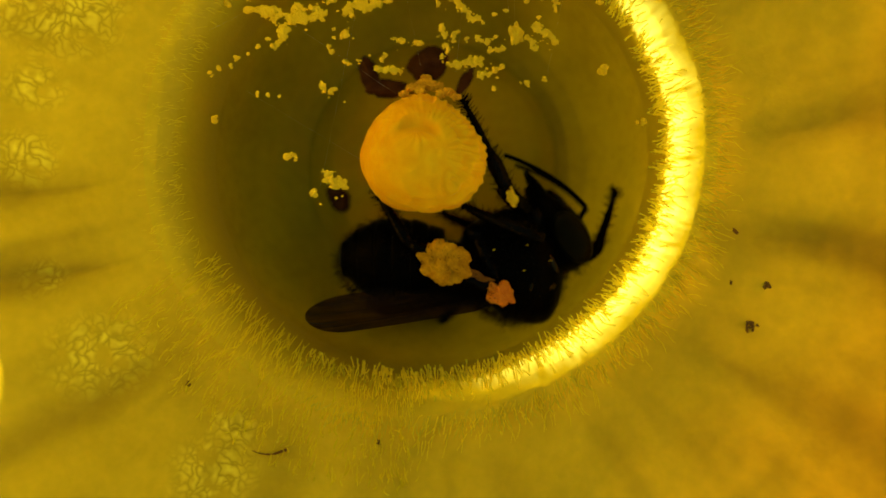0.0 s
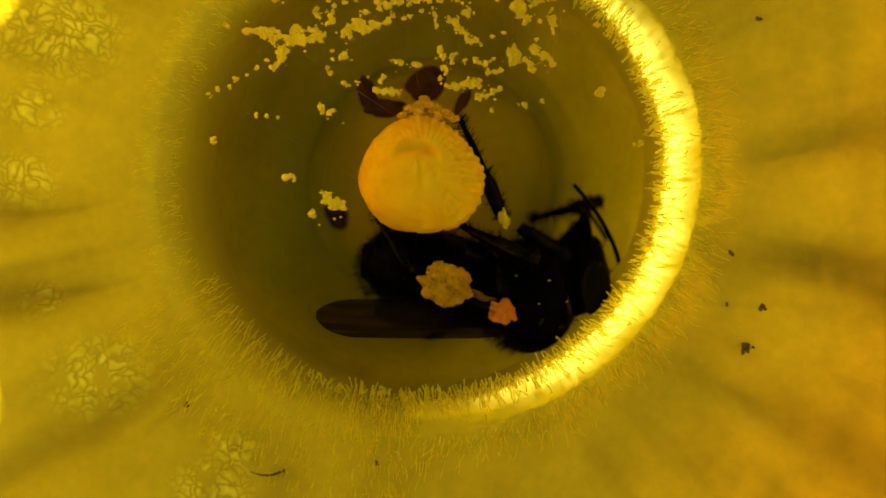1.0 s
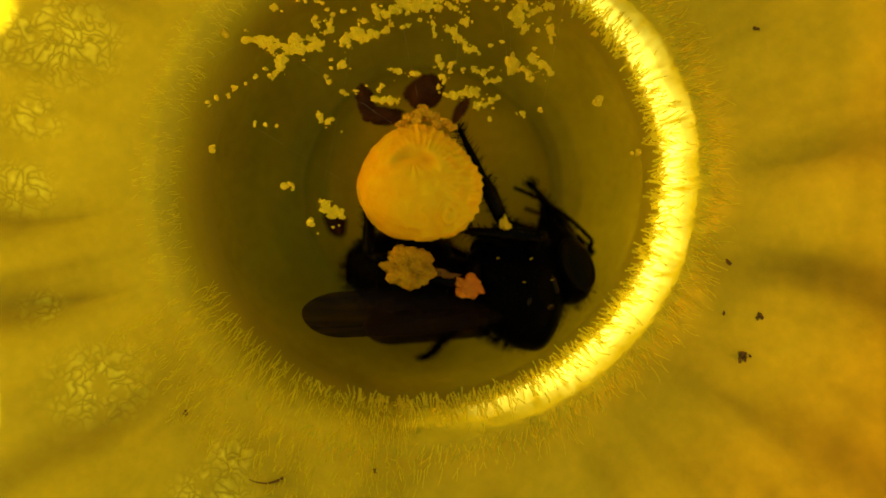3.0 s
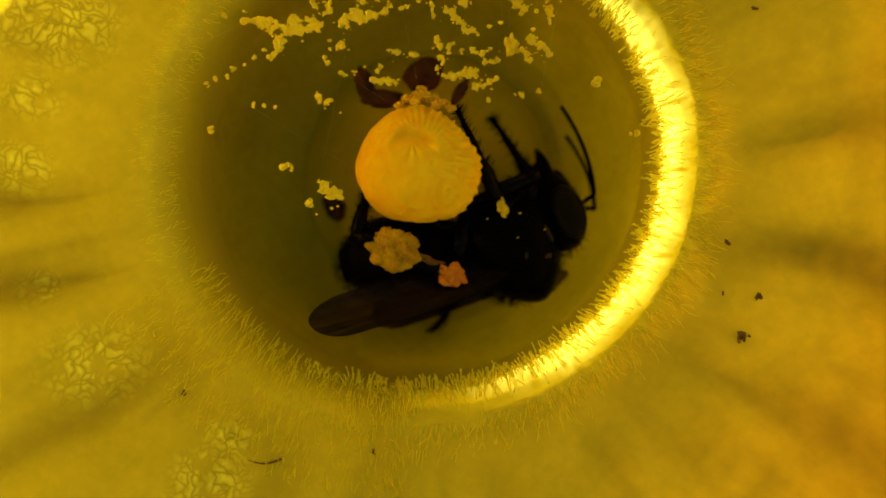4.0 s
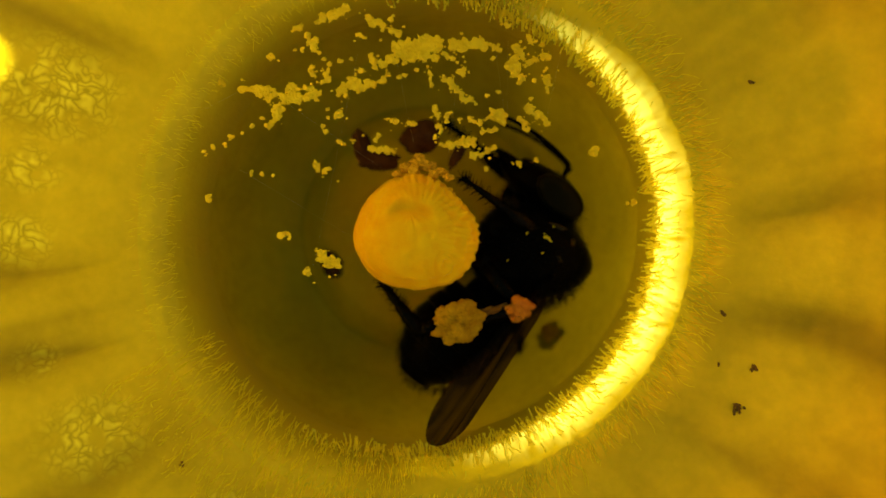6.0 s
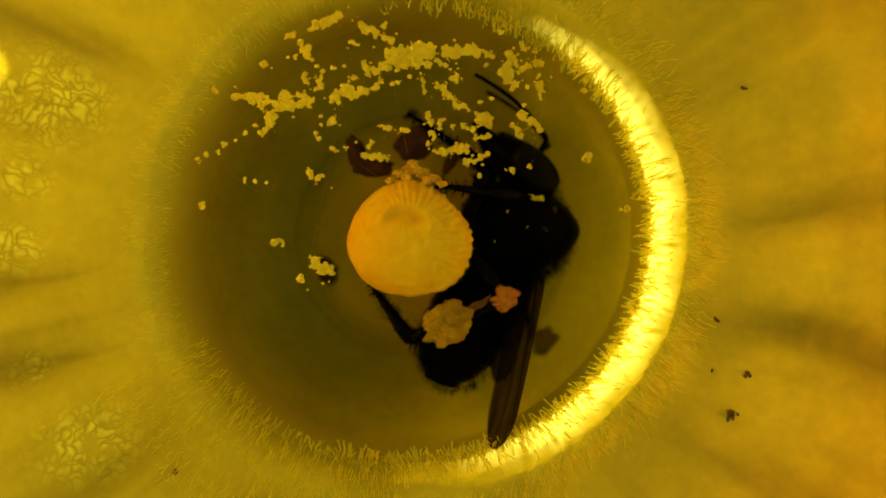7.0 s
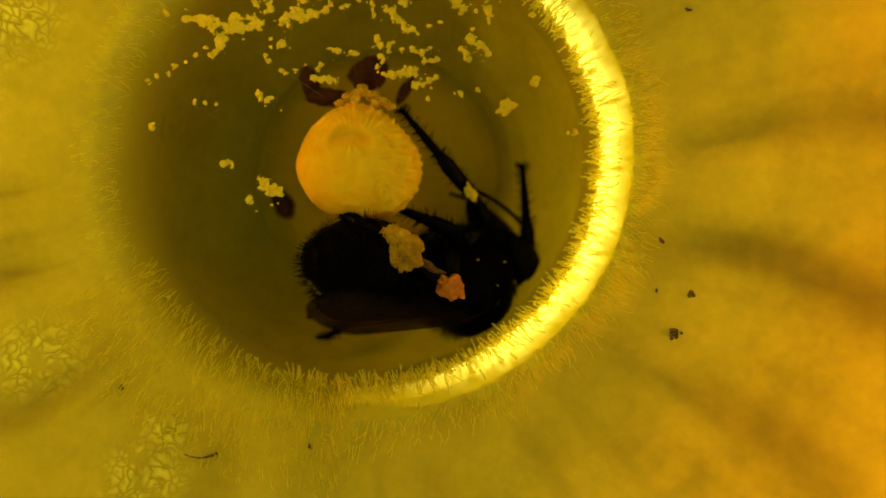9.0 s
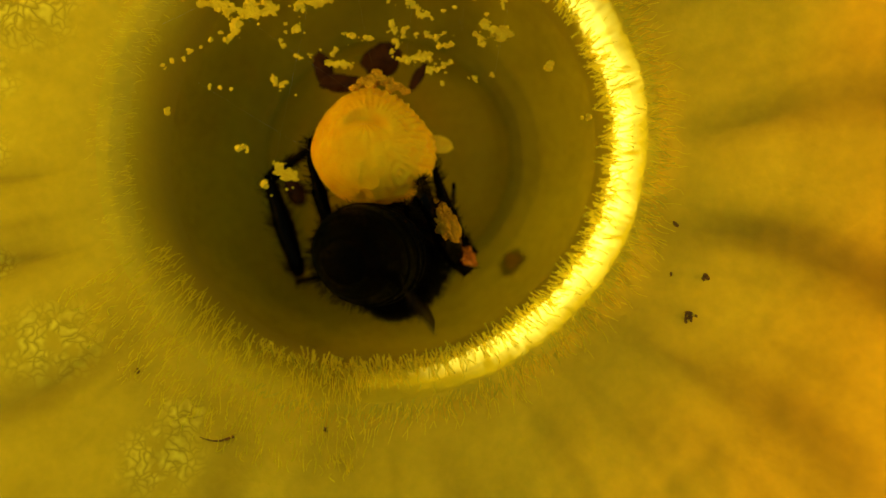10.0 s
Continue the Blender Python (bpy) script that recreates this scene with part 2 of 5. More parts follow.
def tubes(paths, sides=5):
    """Tapered tubes along paths of (point, radius)."""
    verts, faces = [], []
    for path in paths:
        start, n = len(verts), len(path)
        for i, (p, r) in enumerate(path):
            p = Vector(p)
            way = (Vector(path[min(i + 1, n - 1)][0]) - Vector(path[max(i - 1, 0)][0])).normalized()
            a = way.orthogonal().normalized() if i == 0 else (a - way * a.dot(way)).normalized()
            b = way.cross(a)
            for k in range(sides):
                u = 2 * math.pi * k / sides
                verts.append(tuple(p + r * (math.cos(u) * a + math.sin(u) * b)))
        for i in range(n - 1):
            for k in range(sides):
                s = start + i * sides
                faces.append((s + k, s + (k + 1) % sides, s + sides + (k + 1) % sides, s + sides + k))
        faces.append(tuple(range(start + sides - 1, start - 1, -1)))
        faces.append(tuple(range(start + (n - 1) * sides, start + n * sides)))
    return verts, faces


def ribbons(paths, rng, tilt=0.7):
    """Flat hairs along paths of (point, half width), each turned its own way."""
    verts, faces = [], []
    for path in paths:
        start, n = len(verts), len(path)
        up = Vector((rng.gauss(0, tilt), rng.gauss(0, tilt), 1))
        for i, (p, r) in enumerate(path):
            way = Vector(path[min(i + 1, n - 1)][0]) - Vector(path[max(i - 1, 0)][0])
            side = way.cross(up).normalized() * r
            mid = Vector(p) + side.cross(way).normalized() * r * 0.6
            verts += [tuple(Vector(p) - side), tuple(mid), tuple(Vector(p) + side)]
        for i in range(n - 1):
            a = start + 3 * i
            faces += [(a, a + 1, a + 4, a + 3), (a + 1, a + 2, a + 5, a + 4)]
    return verts, faces


def join(*meshes):
    verts, faces = [], []
    for v, f in meshes:
        k = len(verts)
        verts += v
        faces += [tuple(i + k for i in face) for face in f]
    return verts, faces


def curved(a, b, bend, radius, tip=0.4, n=4, knob=0.0):
    """A path from a to b that bows by the vector bend."""
    a, b, bend = Vector(a), Vector(b), Vector(bend)
    path = []
    for i in range(n + 1):
        s = i / n
        path.append((a.lerp(b, s) + bend * (4 * s * (1 - s)), radius * (1 + (tip - 1) * s)))
    if knob:
        path[-1] = (path[-1][0], knob)
    return path


def blob(size, rough=0.12, freq=0.6, seed=0.0, detail=3):
    """A rounded, uneven lump of the given half sizes."""
    bm = bmesh.new()
    bmesh.ops.create_icosphere(bm, subdivisions=detail, radius=1)
    for v in bm.verts:
        d = 1 + rough * noise.noise(v.co / freq + Vector((seed, seed * 1.7, 3.1))) + 0.5 * rough * noise.noise(v.co / (freq * 0.4) + Vector((seed * 2.3, 5, seed)))
        v.co = Vector((v.co.x * size[0], v.co.y * size[1], v.co.z * size[2])) * d
    return bm


def knobbly(size, seed, knobs=40, knob=0.34, detail=4):
    """A lump pressed together from many round grains, as one closed skin."""
    rng = random.Random(seed)
    balls = []
    for _ in range(knobs):
        # uneven grains
        d = Vector((rng.gauss(0, 1), rng.gauss(0, 1), rng.gauss(0, 1))).normalized()
        balls.append((d * rng.uniform(0.70, 0.88), knob * rng.choice((0.4, 0.6, 0.8, 1.1, 1.4))))
    bm = bmesh.new()
    bmesh.ops.create_icosphere(bm, subdivisions=detail, radius=1)
    for v in bm.verts:
        d, far = v.co.normalized(), 0.74
        for c, r in balls:
            b = d.dot(c)
            h = b * b - c.length_squared + r * r
            if b > 0 and h > 0:
                far = max(far, b + math.sqrt(h))
        v.co = Vector((d.x * size[0], d.y * size[1], d.z * size[2])) * (far + 0.40 * noise.noise(d * 1.7 + Vector((seed, 0, 0))) + 0.12 * noise.noise(d * 6 + Vector((0, seed, 0))) + 0.09 * noise.noise(d * 15 + Vector((0, seed, 2))))
    return bm


def raw(bm):
    bm.verts.ensure_lookup_table()
    out = [tuple(v.co) for v in bm.verts], [tuple(v.index for v in f.verts) for f in bm.faces]
    bm.free()
    return out


def moved(mesh, m):
    return [tuple(m @ Vector(v)) for v in mesh[0]], mesh[1]


def grains(points, r, rng, detail=1):
    """Small round grains, one at each point."""
    out = []
    for p in points:
        s = r * rng.uniform(0.6, 1.6)
        g = raw(blob((s * rng.uniform(1.0, 1.7), s * 1.15, s * 0.6), 0.3, 0.7, rng.uniform(0, 50), detail))
        out.append(moved(g, Matrix.Translation(p)))
    return join(*out)


# ---- the flower ----
AXIS = Vector((-1.2, 9.0, 0))  # the flower's axis, in millimetres


def along(profile, r):
    """The height of a profile at radius r, on a smooth curve through its points."""
    for i in range(len(profile) - 1):
        (r0, z0), (r1, z1) = profile[i], profile[i + 1]
        if r <= r1:
            ra, za = profile[max(i - 1, 0)]
            rb, zb = profile[min(i + 2, len(profile) - 1)]
            h, s = r1 - r0, (r - r0) / (r1 - r0)
            m0, m1 = (z1 - za) / (r1 - ra) * h, (zb - z0) / (rb - r0) * h
            return (2 * s ** 3 - 3 * s * s + 1) * z0 + (s ** 3 - 2 * s * s + s) * m0 + (3 * s * s - 2 * s ** 3) * z1 + (s ** 3 - s * s) * m1
    return profile[-1][1]


PETAL_PROFILE = [(24.4, 16.9), (26, 17.4), (29, 18.1), (33, 19.3), (38, 21.1), (44, 24.0), (50, 29.0), (55, 37), (58, 47), (60, 57), (63, 67), (67, 74), (71, 79)]


def wobble(u):
    """How far the throat departs from a circle."""
    return 1 + 0.012 * math.sin(2 * u + 0.6) + 0.008 * math.sin(3 * u + 2.0)


def around(u, middle):
    """Degrees from the direction middle (degrees) round the throat."""
    return math.degrees(math.atan2(math.sin(u - radians(middle)), math.cos(u - radians(middle))))


CREASES = ((186, 1.0), (200, 1.3), (217, 0.6), (2, 0.8), (-16, 1.2), (-36, 0.8), (-78, 0.7), (-112, 0.6), (152, 0.8), (60, 0.7), (110, 0.7))


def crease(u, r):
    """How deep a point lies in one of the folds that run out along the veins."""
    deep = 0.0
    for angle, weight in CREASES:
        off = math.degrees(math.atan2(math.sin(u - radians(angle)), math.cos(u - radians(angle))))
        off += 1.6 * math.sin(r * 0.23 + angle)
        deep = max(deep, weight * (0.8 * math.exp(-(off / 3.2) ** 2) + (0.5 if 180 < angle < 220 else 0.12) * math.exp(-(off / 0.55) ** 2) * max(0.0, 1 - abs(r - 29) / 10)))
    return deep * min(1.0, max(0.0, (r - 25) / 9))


def droop(u, r):
    """One petal hangs lower and flatter than the others."""
    off = math.degrees(math.atan2(math.sin(u + 0.75), math.cos(u + 0.75)))
    return math.exp(-(off / 27) ** 2) * (0.6 * min(1.0, max(0.0, (r - 27) / 17)) + 6.0 * min(1.0, max(0.0, (r - 42) / 18)) ** 1.4)


def petal_height(u, r):
    """Height of the corolla at angle u and radius r: folds along the veins, swelling between them."""
    k = min(1.0, max(0.0, (r - 25) / 14))
    swell = 0.35 * math.sin(9 * u + 0.8) + 0.22 * math.sin(14 * u + 2.1)
    rough = noise.noise(Vector((math.cos(u) * r * 0.16, math.sin(u) * r * 0.16, 2.0))) + 0.3 * noise.noise(Vector((math.cos(u) * r * 0.6, math.sin(u) * r * 0.6, 5.0)))
    return along(PETAL_PROFILE, r) + k * (swell + 0.2 * rough) - 0.6 * crease(u, r) - droop(u, r)


def rim_top(u):
    """The height to which the petals rise: five lobes, with two added notches."""
    top = 52.2 + 8 * math.cos(5 * (u - radians(100)))
    # unseen notches, added so that two sun patches reach the far petals
    for angle, level, wide in ((-51, 35.7, 8.0), (-17.5, 39.1, 6.5)):
        top = min(top, level + 12 * (around(u, angle) / wide) ** 4)
    return top + droop(u, 60) - 1.5 * math.exp(-(math.degrees(math.atan2(math.sin(u + 0.8), math.cos(u + 0.8))) / 24) ** 2)


def corolla(flower):
    """The petals, grown together below, as one thin sheet; dark folds, veins and blistered windows are marked on it."""
    n, inner, outer = 640, 54, 24
    verts, faces, veins, pale, tone_share = [], [], [], [], []
    for i in range(inner + outer + 1):
        for k in range(n):
            u = 2 * math.pi * k / n
            if i <= inner:
                r = 24.4 + (44 - 24.4) * i / inner
            else:
                top = rim_top(u)
                far = next(a[0] + (b[0] - a[0]) * (top - a[1]) / (b[1] - a[1]) for a, b in zip(PETAL_PROFILE, PETAL_PROFILE[1:]) if top <= b[1])
                r = 44 + (far - 44) * (i - inner) / outer
            rr = r * wobble(u)
            x, y = AXIS.x + rr * math.cos(u), AXIS.y + rr * math.sin(u)
            verts.append((x, y, petal_height(u, r)))
            streak = noise.noise(Vector((math.cos(u) * 9, math.sin(u) * 9, r * 0.05))) + 0.7 * noise.noise(Vector((math.cos(u) * 26, math.sin(u) * 26, r * 0.09)))
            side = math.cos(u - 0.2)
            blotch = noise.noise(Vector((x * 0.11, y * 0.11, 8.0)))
            # share of the orange tone: rises with radius and towards +x
            tone_share.append(min(1.0, max(0.0, (r - 33.5 + 6 * blotch) / 9)) * min(1.0, max(0.0, 0.25 + 0.9 * side)))
            # darkness follows fold depth, with fine radial veins over it
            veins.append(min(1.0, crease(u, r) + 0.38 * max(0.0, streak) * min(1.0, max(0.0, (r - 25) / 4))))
            spot = 0.0
            for cx, cy, size in ((-28.4, -8.8, 4.2), (-32.0, 20.0, 5.5), (-34.5, 7.5, 2.8), (-19.0, -18.5, 3.6), (-17.5, -15.0, 2.2), (-33.0, -2.5, 2.0), (-33.5, 13.5, 2.4)):
                d = math.hypot((x - cx) * 0.85, y - cy) / size
                spot = max(spot, min(1.0, max(0.0, 1.5 - 1.5 * d)))
            pale.append(spot)
    for i in range(inner + outer):
        for k in range(n):
            faces.append((i * n + k, i * n + (k + 1) % n, (i + 1) * n + (k + 1) % n, (i + 1) * n + k))
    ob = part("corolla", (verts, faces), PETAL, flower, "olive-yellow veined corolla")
    for name, values in (("vein", veins), ("pale", pale), ("tone_share", tone_share)):
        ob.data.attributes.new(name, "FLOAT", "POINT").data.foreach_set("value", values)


def on_petal(x, y):
    """The height of the corolla over a point (millimetres)."""
    dx, dy = x - AXIS.x, y - AXIS.y
    return petal_height(math.atan2(dy, dx), math.hypot(dx, dy))


def sweep(profile, n=240, bulge=0.0, close=False):
    """A surface turned about the flower's axis; the profile runs through (radius, height)."""
    verts, faces = [], []
    for i, (r, z) in enumerate(profile):
        ease = min(1.0, i / 6) if close else math.sin(math.pi * i / (len(profile) - 1))
        for k in range(n):
            u = 2 * math.pi * k / n
            w = wobble(u) if r > 10 else 1 + (wobble(u) - 1) * r / 10
            d = bulge * ease * noise.noise(Vector((math.cos(u) * r * 0.2, math.sin(u) * r * 0.2, z * 0.2)))
            verts.append((AXIS.x + (r + d) * w * math.cos(u), AXIS.y + (r + d) * w * math.sin(u), z + 0.5 * d))
    for i in range(len(profile) - 1):
        for k in range(n):
            faces.append((i * n + k, i * n + (k + 1) % n, (i + 1) * n + (k + 1) % n, (i + 1) * n + k))
    if close:
        faces.append(tuple(range((len(profile) - 1) * n, len(profile) * n)))
    return verts, faces


RIM_PROFILE = [(20.2, 10.4), (20.7, 12.2), (21.4, 14.0), (22.3, 15.6), (23.5, 16.6), (24.4, 16.9)]


def fine_profile(profile, n):
    out = []
    for (a, b), (c, d) in zip(profile, profile[1:]):
        out += [(a + (c - a) * i / n, b + (d - b) * i / n) for i in range(n)]
    return out + [profile[-1]]


def throat_height(u, r):
    """Height of the rim or the petal at angle u and radius r."""
    if r >= 24.4:
        return petal_height(u, r)
    return next(z0 + (z1 - z0) * (r - r0) / (r1 - r0) for (r0, z0), (r1, z1) in zip(RIM_PROFILE, RIM_PROFILE[1:]) if r <= r1)


def hair_fields(flower):
    rng = random.Random(4)

    def spot(u, r, sink=0.05):
        rr = r * wobble(u)
        return Vector((AXIS.x + rr * math.cos(u), AXIS.y + rr * math.sin(u), throat_height(u, r) - sink))

    # stout, knob-tipped hairs on the lip of the throat, leaning in over the cup
    fringe, clear = [], []
    for _ in range(2600):
        u = rng.uniform(0, 2 * math.pi)
        if rng.random() > (112 - abs(around(u, -11))) / 26:
            continue
        r = min(23.4, 21.0 + abs(rng.gauss(0, 0.75)))
        base = spot(u, r)
        lean = 0.15 + 0.5 * noise.noise(Vector((math.cos(u) * 11, math.sin(u) * 11, 0))) + rng.gauss(0, 0.2)
        way = Vector((-math.cos(u + lean), -math.sin(u + lean), rng.uniform(0.3, 1.0))).normalized()
        bend = Vector((rng.gauss(0, 0.06), rng.gauss(0, 0.06), rng.gauss(0.05, 0.05)))
        thick = rng.uniform(0.06, 0.095)
        (fringe if r < 21.55 else clear).append(curved(base, base + way * rng.uniform(0.8, 1.8), bend, thick, 0.75, 4, thick * rng.uniform(0.8, 1.25)))
    for _ in range(900):
        u = radians(-15) + radians(rng.uniform(-100, 100))
        base = spot(u, rng.uniform(23.2, 24.7))
        lean = rng.gauss(-0.2, 0.35)
        way = Vector((math.cos(u + lean), math.sin(u + lean), rng.uniform(0.25, 0.9))).normalized()
        clear.append(curved(base, base + way * rng.uniform(0.6, 1.5), (rng.gauss(0, 0.1), rng.gauss(0, 0.1), 0.08), rng.uniform(0.035, 0.06), 0.6, 4))
    tagged(part("rim_hairs", ribbons(fringe, rng, 0.35), HAIR, flower, "dense pale yellow hairs fringing the throat"), kind="stuff")
    tagged(part("clear_hairs", ribbons(clear, rng, 0.35), CLEAR_HAIR, flower, "hairs on the lit lip, see-through so that they look lit"), kind="stuff")

    # finer hairs on the petals round it: laid outwards on the sunny side, upright below, short in the shade
    paths = []
    for _ in range(5000):
        u = rng.uniform(0, 2 * math.pi)
        sunny, below = abs(around(u, -10)) < 82, abs(around(u, -105)) < 48
        if sunny:
            r = 23.4 + 2.3 * rng.random() ** 1.7
            lean, outward = rng.gauss(-0.25, 0.28), 1
            size, thick, rise = rng.uniform(0.7, 1.9), rng.uniform(0.03, 0.055), rng.uniform(0.1, 0.5)
            if rng.random() < 0.6:
                continue
        elif below:
            r = 21.5 + 8.5 * rng.random() ** 1.5
            lean, outward = rng.gauss(0.05, 0.16), -1
            size, thick, rise = rng.uniform(0.9, 2.2), rng.uniform(0.028, 0.055), rng.uniform(0.3, 1.0)
        else:
            if rng.random() < 0.65:
                continue
            r = 22.2 + 3.2 * rng.random() ** 1.4
            lean, outward = rng.gauss(0.1, 0.3), -1
            size, thick, rise = rng.uniform(0.5, 1.3), rng.uniform(0.014, 0.026), rng.uniform(0.1, 0.5)
        base = spot(u, r)
        way = Vector((outward * math.cos(u + lean), outward * math.sin(u + lean), rise)).normalized()
        bend = Vector((rng.gauss(0, 0.13), rng.gauss(0, 0.13), rng.uniform(0, 0.2)))
        paths.append(curved(base, base + way * size, bend, thick, 0.5, 4))
    tagged(part("petal_fuzz", ribbons(paths, rng, 0.4), FUZZ, flower, "fine soft hairs on the petal base"), kind="stuff")


ANTHER_AT = Vector((-1.8, 8.5, 0))


def anther(flower):
    """The fused anthers: a blunt column whose head is covered in winding ridges."""
    profile = [(2.3, 2.0), (2.4, 6.0), (2.9, 8.5), (4.2, 10.2), (5.0, 11.6), (5.35, 13.2), (5.3, 14.6), (4.95, 15.8), (4.25, 16.9), (3.2, 17.7), (2.0, 18.2), (0.9, 18.4), (0.02, 18.45)]
    pts = fine_profile(profile, 14)
    verts, faces, dust_and_light, n = [], [], [], 260
    whorl = Vector((-0.5, 1.6))
    for r, z in pts:
        for k in range(n):
            u = 2 * math.pi * k / n
            x, y = r * math.cos(u), r * math.sin(u)
            # slightly squared and broader towards one side
            stretch = 1 + 0.05 * math.cos(2 * u + 0.3) + 0.03 * math.cos(3 * u + 1.2) - 0.05 * math.sin(u)
            x, y = x * stretch, y * stretch
            neck = 1 + 0.06 * math.exp(-((u - 1.62) / 0.24) ** 2) * min(1, max(0, (16.6 - z) / 2.2))
            x, y = x * neck, y * neck
            if y > 0:
                x, y = x * (1 - 0.010 * y), y * 1.02
            q = Vector((x, y)) - whorl
            rho, phi = q.length, math.atan2(q.y, q.x)
            twist = noise.noise(Vector((x * 0.35, y * 0.35, z * 0.3)))
            down = max(0.0, math.cos(phi + 1.15)) ** 0.7
            stray = noise.noise(Vector((x * 0.9, y * 0.9, z * 0.5 + 7)))
            fan = down * math.sin(13 * phi + 1.1 * rho + 3.5 * twist) * (0.8 + 0.9 * stray)
            bars = 0.6 * math.sin(41 * u + 1.0 * math.sin(3 * u) + 5.0 * twist + 1.1 * z) * (0.75 + 0.9 * stray)
            curl = Vector(((x - 2.6) * 1.2, (y + 2.9) * 0.85)).length
            loops = 0.55 * math.exp(-(curl / 1.6) ** 2) * math.sin(6.5 * curl + 6.0 * twist + phi)
            side = min(1, max(0, (math.hypot(x, y) - 2.0) / 1.7)) * (0.06 + 0.94 * min(1, max(0, 0.1 + 1.3 * math.cos(u - 0.55))))
            ridge = (1 - side) * fan * 0.3 + side * bars + loops
            crimp = noise.noise(Vector((x * 0.8 + 1.5 * twist, y * 0.8, z * 0.6 + 3)))
            fold = (1 - 3.2 * abs(crimp)) * (0.4 + 0.6 * min(1, max(0, 0.5 + 0.25 * x)))
            # crests and the +x side made paler: relief and sunward light in colour
            dust_and_light.append(min(1, max(0, 0.45 + 0.34 * ridge + 0.25 * fold + 0.5 * stray + 0.09 * x)))
            high = min(1, max(0, (z - 8.5) / 3))
            d = high * (0.20 * ridge + 0.12 * fold + 0.22 * twist)
            dent = -0.95 * math.exp(-((q.x - 0.4) / 1.7) ** 4 - ((q.y - 0.25 + 0.2 * q.x * q.x) / 0.62) ** 2) * (1 if z > 15 else 0)
            out = Vector((math.cos(u), math.sin(u), 0)) if z < 15.5 else Vector((math.cos(u) * r / 5.3, math.sin(u) * r / 5.3, 0.9 - 0.5 * r / 5.3))
            p = Vector((x, y, z)) + out * d + Vector((0, 0, dent))
            verts.append((ANTHER_AT.x + p.x, ANTHER_AT.y + p.y, p.z))
    for i in range(len(pts) - 1):
        for k in range(n):
            faces.append((i * n + k, i * n + (k + 1) % n, (i + 1) * n + (k + 1) % n, (i + 1) * n + k))
    col = part("anther", (verts, faces), ANTHER, flower, "orange-yellow anther head covered in winding ridges")
    col.data.attributes.new("dust_and_light", "FLOAT", "POINT").data.foreach_set("value", dust_and_light)
    rng = random.Random(9)
    for x, y, size in ((0.2, 6.1, 0.7), (-0.8, 5.7, 0.55), (0.9, 5.8, 0.55), (-0.2, 5.4, 0.6), (1.6, 5.1, 0.45), (-1.6, 5.1, 0.4), (0.3, 6.7, 0.45), (2.3, 5.3, 0.5), (2.9, 4.8, 0.4), (1.5, 5.9, 0.4)):
        size *= 0.85
        lumps = raw(knobbly((size * 1.25, size, size * 0.9), int(10 * (x + 5) + y), 70, 0.22, 4))
        part("crust", moved(lumps, Matrix.Translation((ANTHER_AT.x + x, ANTHER_AT.y + y, 15.4 - 0.7 * (y - 5)))), CRUST, col, "crumbly golden crust at the anther's edge")
    flap = part("flap", blob((1.35, 0.8, 0.4), 0.1, 0.8, 3.0, 3), POLLEN, col, "pale yellow flap of the anther")
    fringe = []
    for _ in range(36):
        u = rng.uniform(-0.75, 0.25)
        z = rng.uniform(10.5, 14.0)
        base = Vector((ANTHER_AT.x + 4.9 * math.cos(u), ANTHER_AT.y + 4.9 * math.sin(u), z))
        way = Vector((math.cos(u + rng.gauss(0, 0.3)), math.sin(u + rng.gauss(0, 0.3)), -0.2))
        fringe.append(curved(base, base + way * rng.uniform(0.5, 1.2), (0, 0, 0.1), 0.05, 0.4, 3))
    part("fringe", tubes(fringe, 4), FILAMENT, col, "short pale hairs at the anther's foot")
    return flap


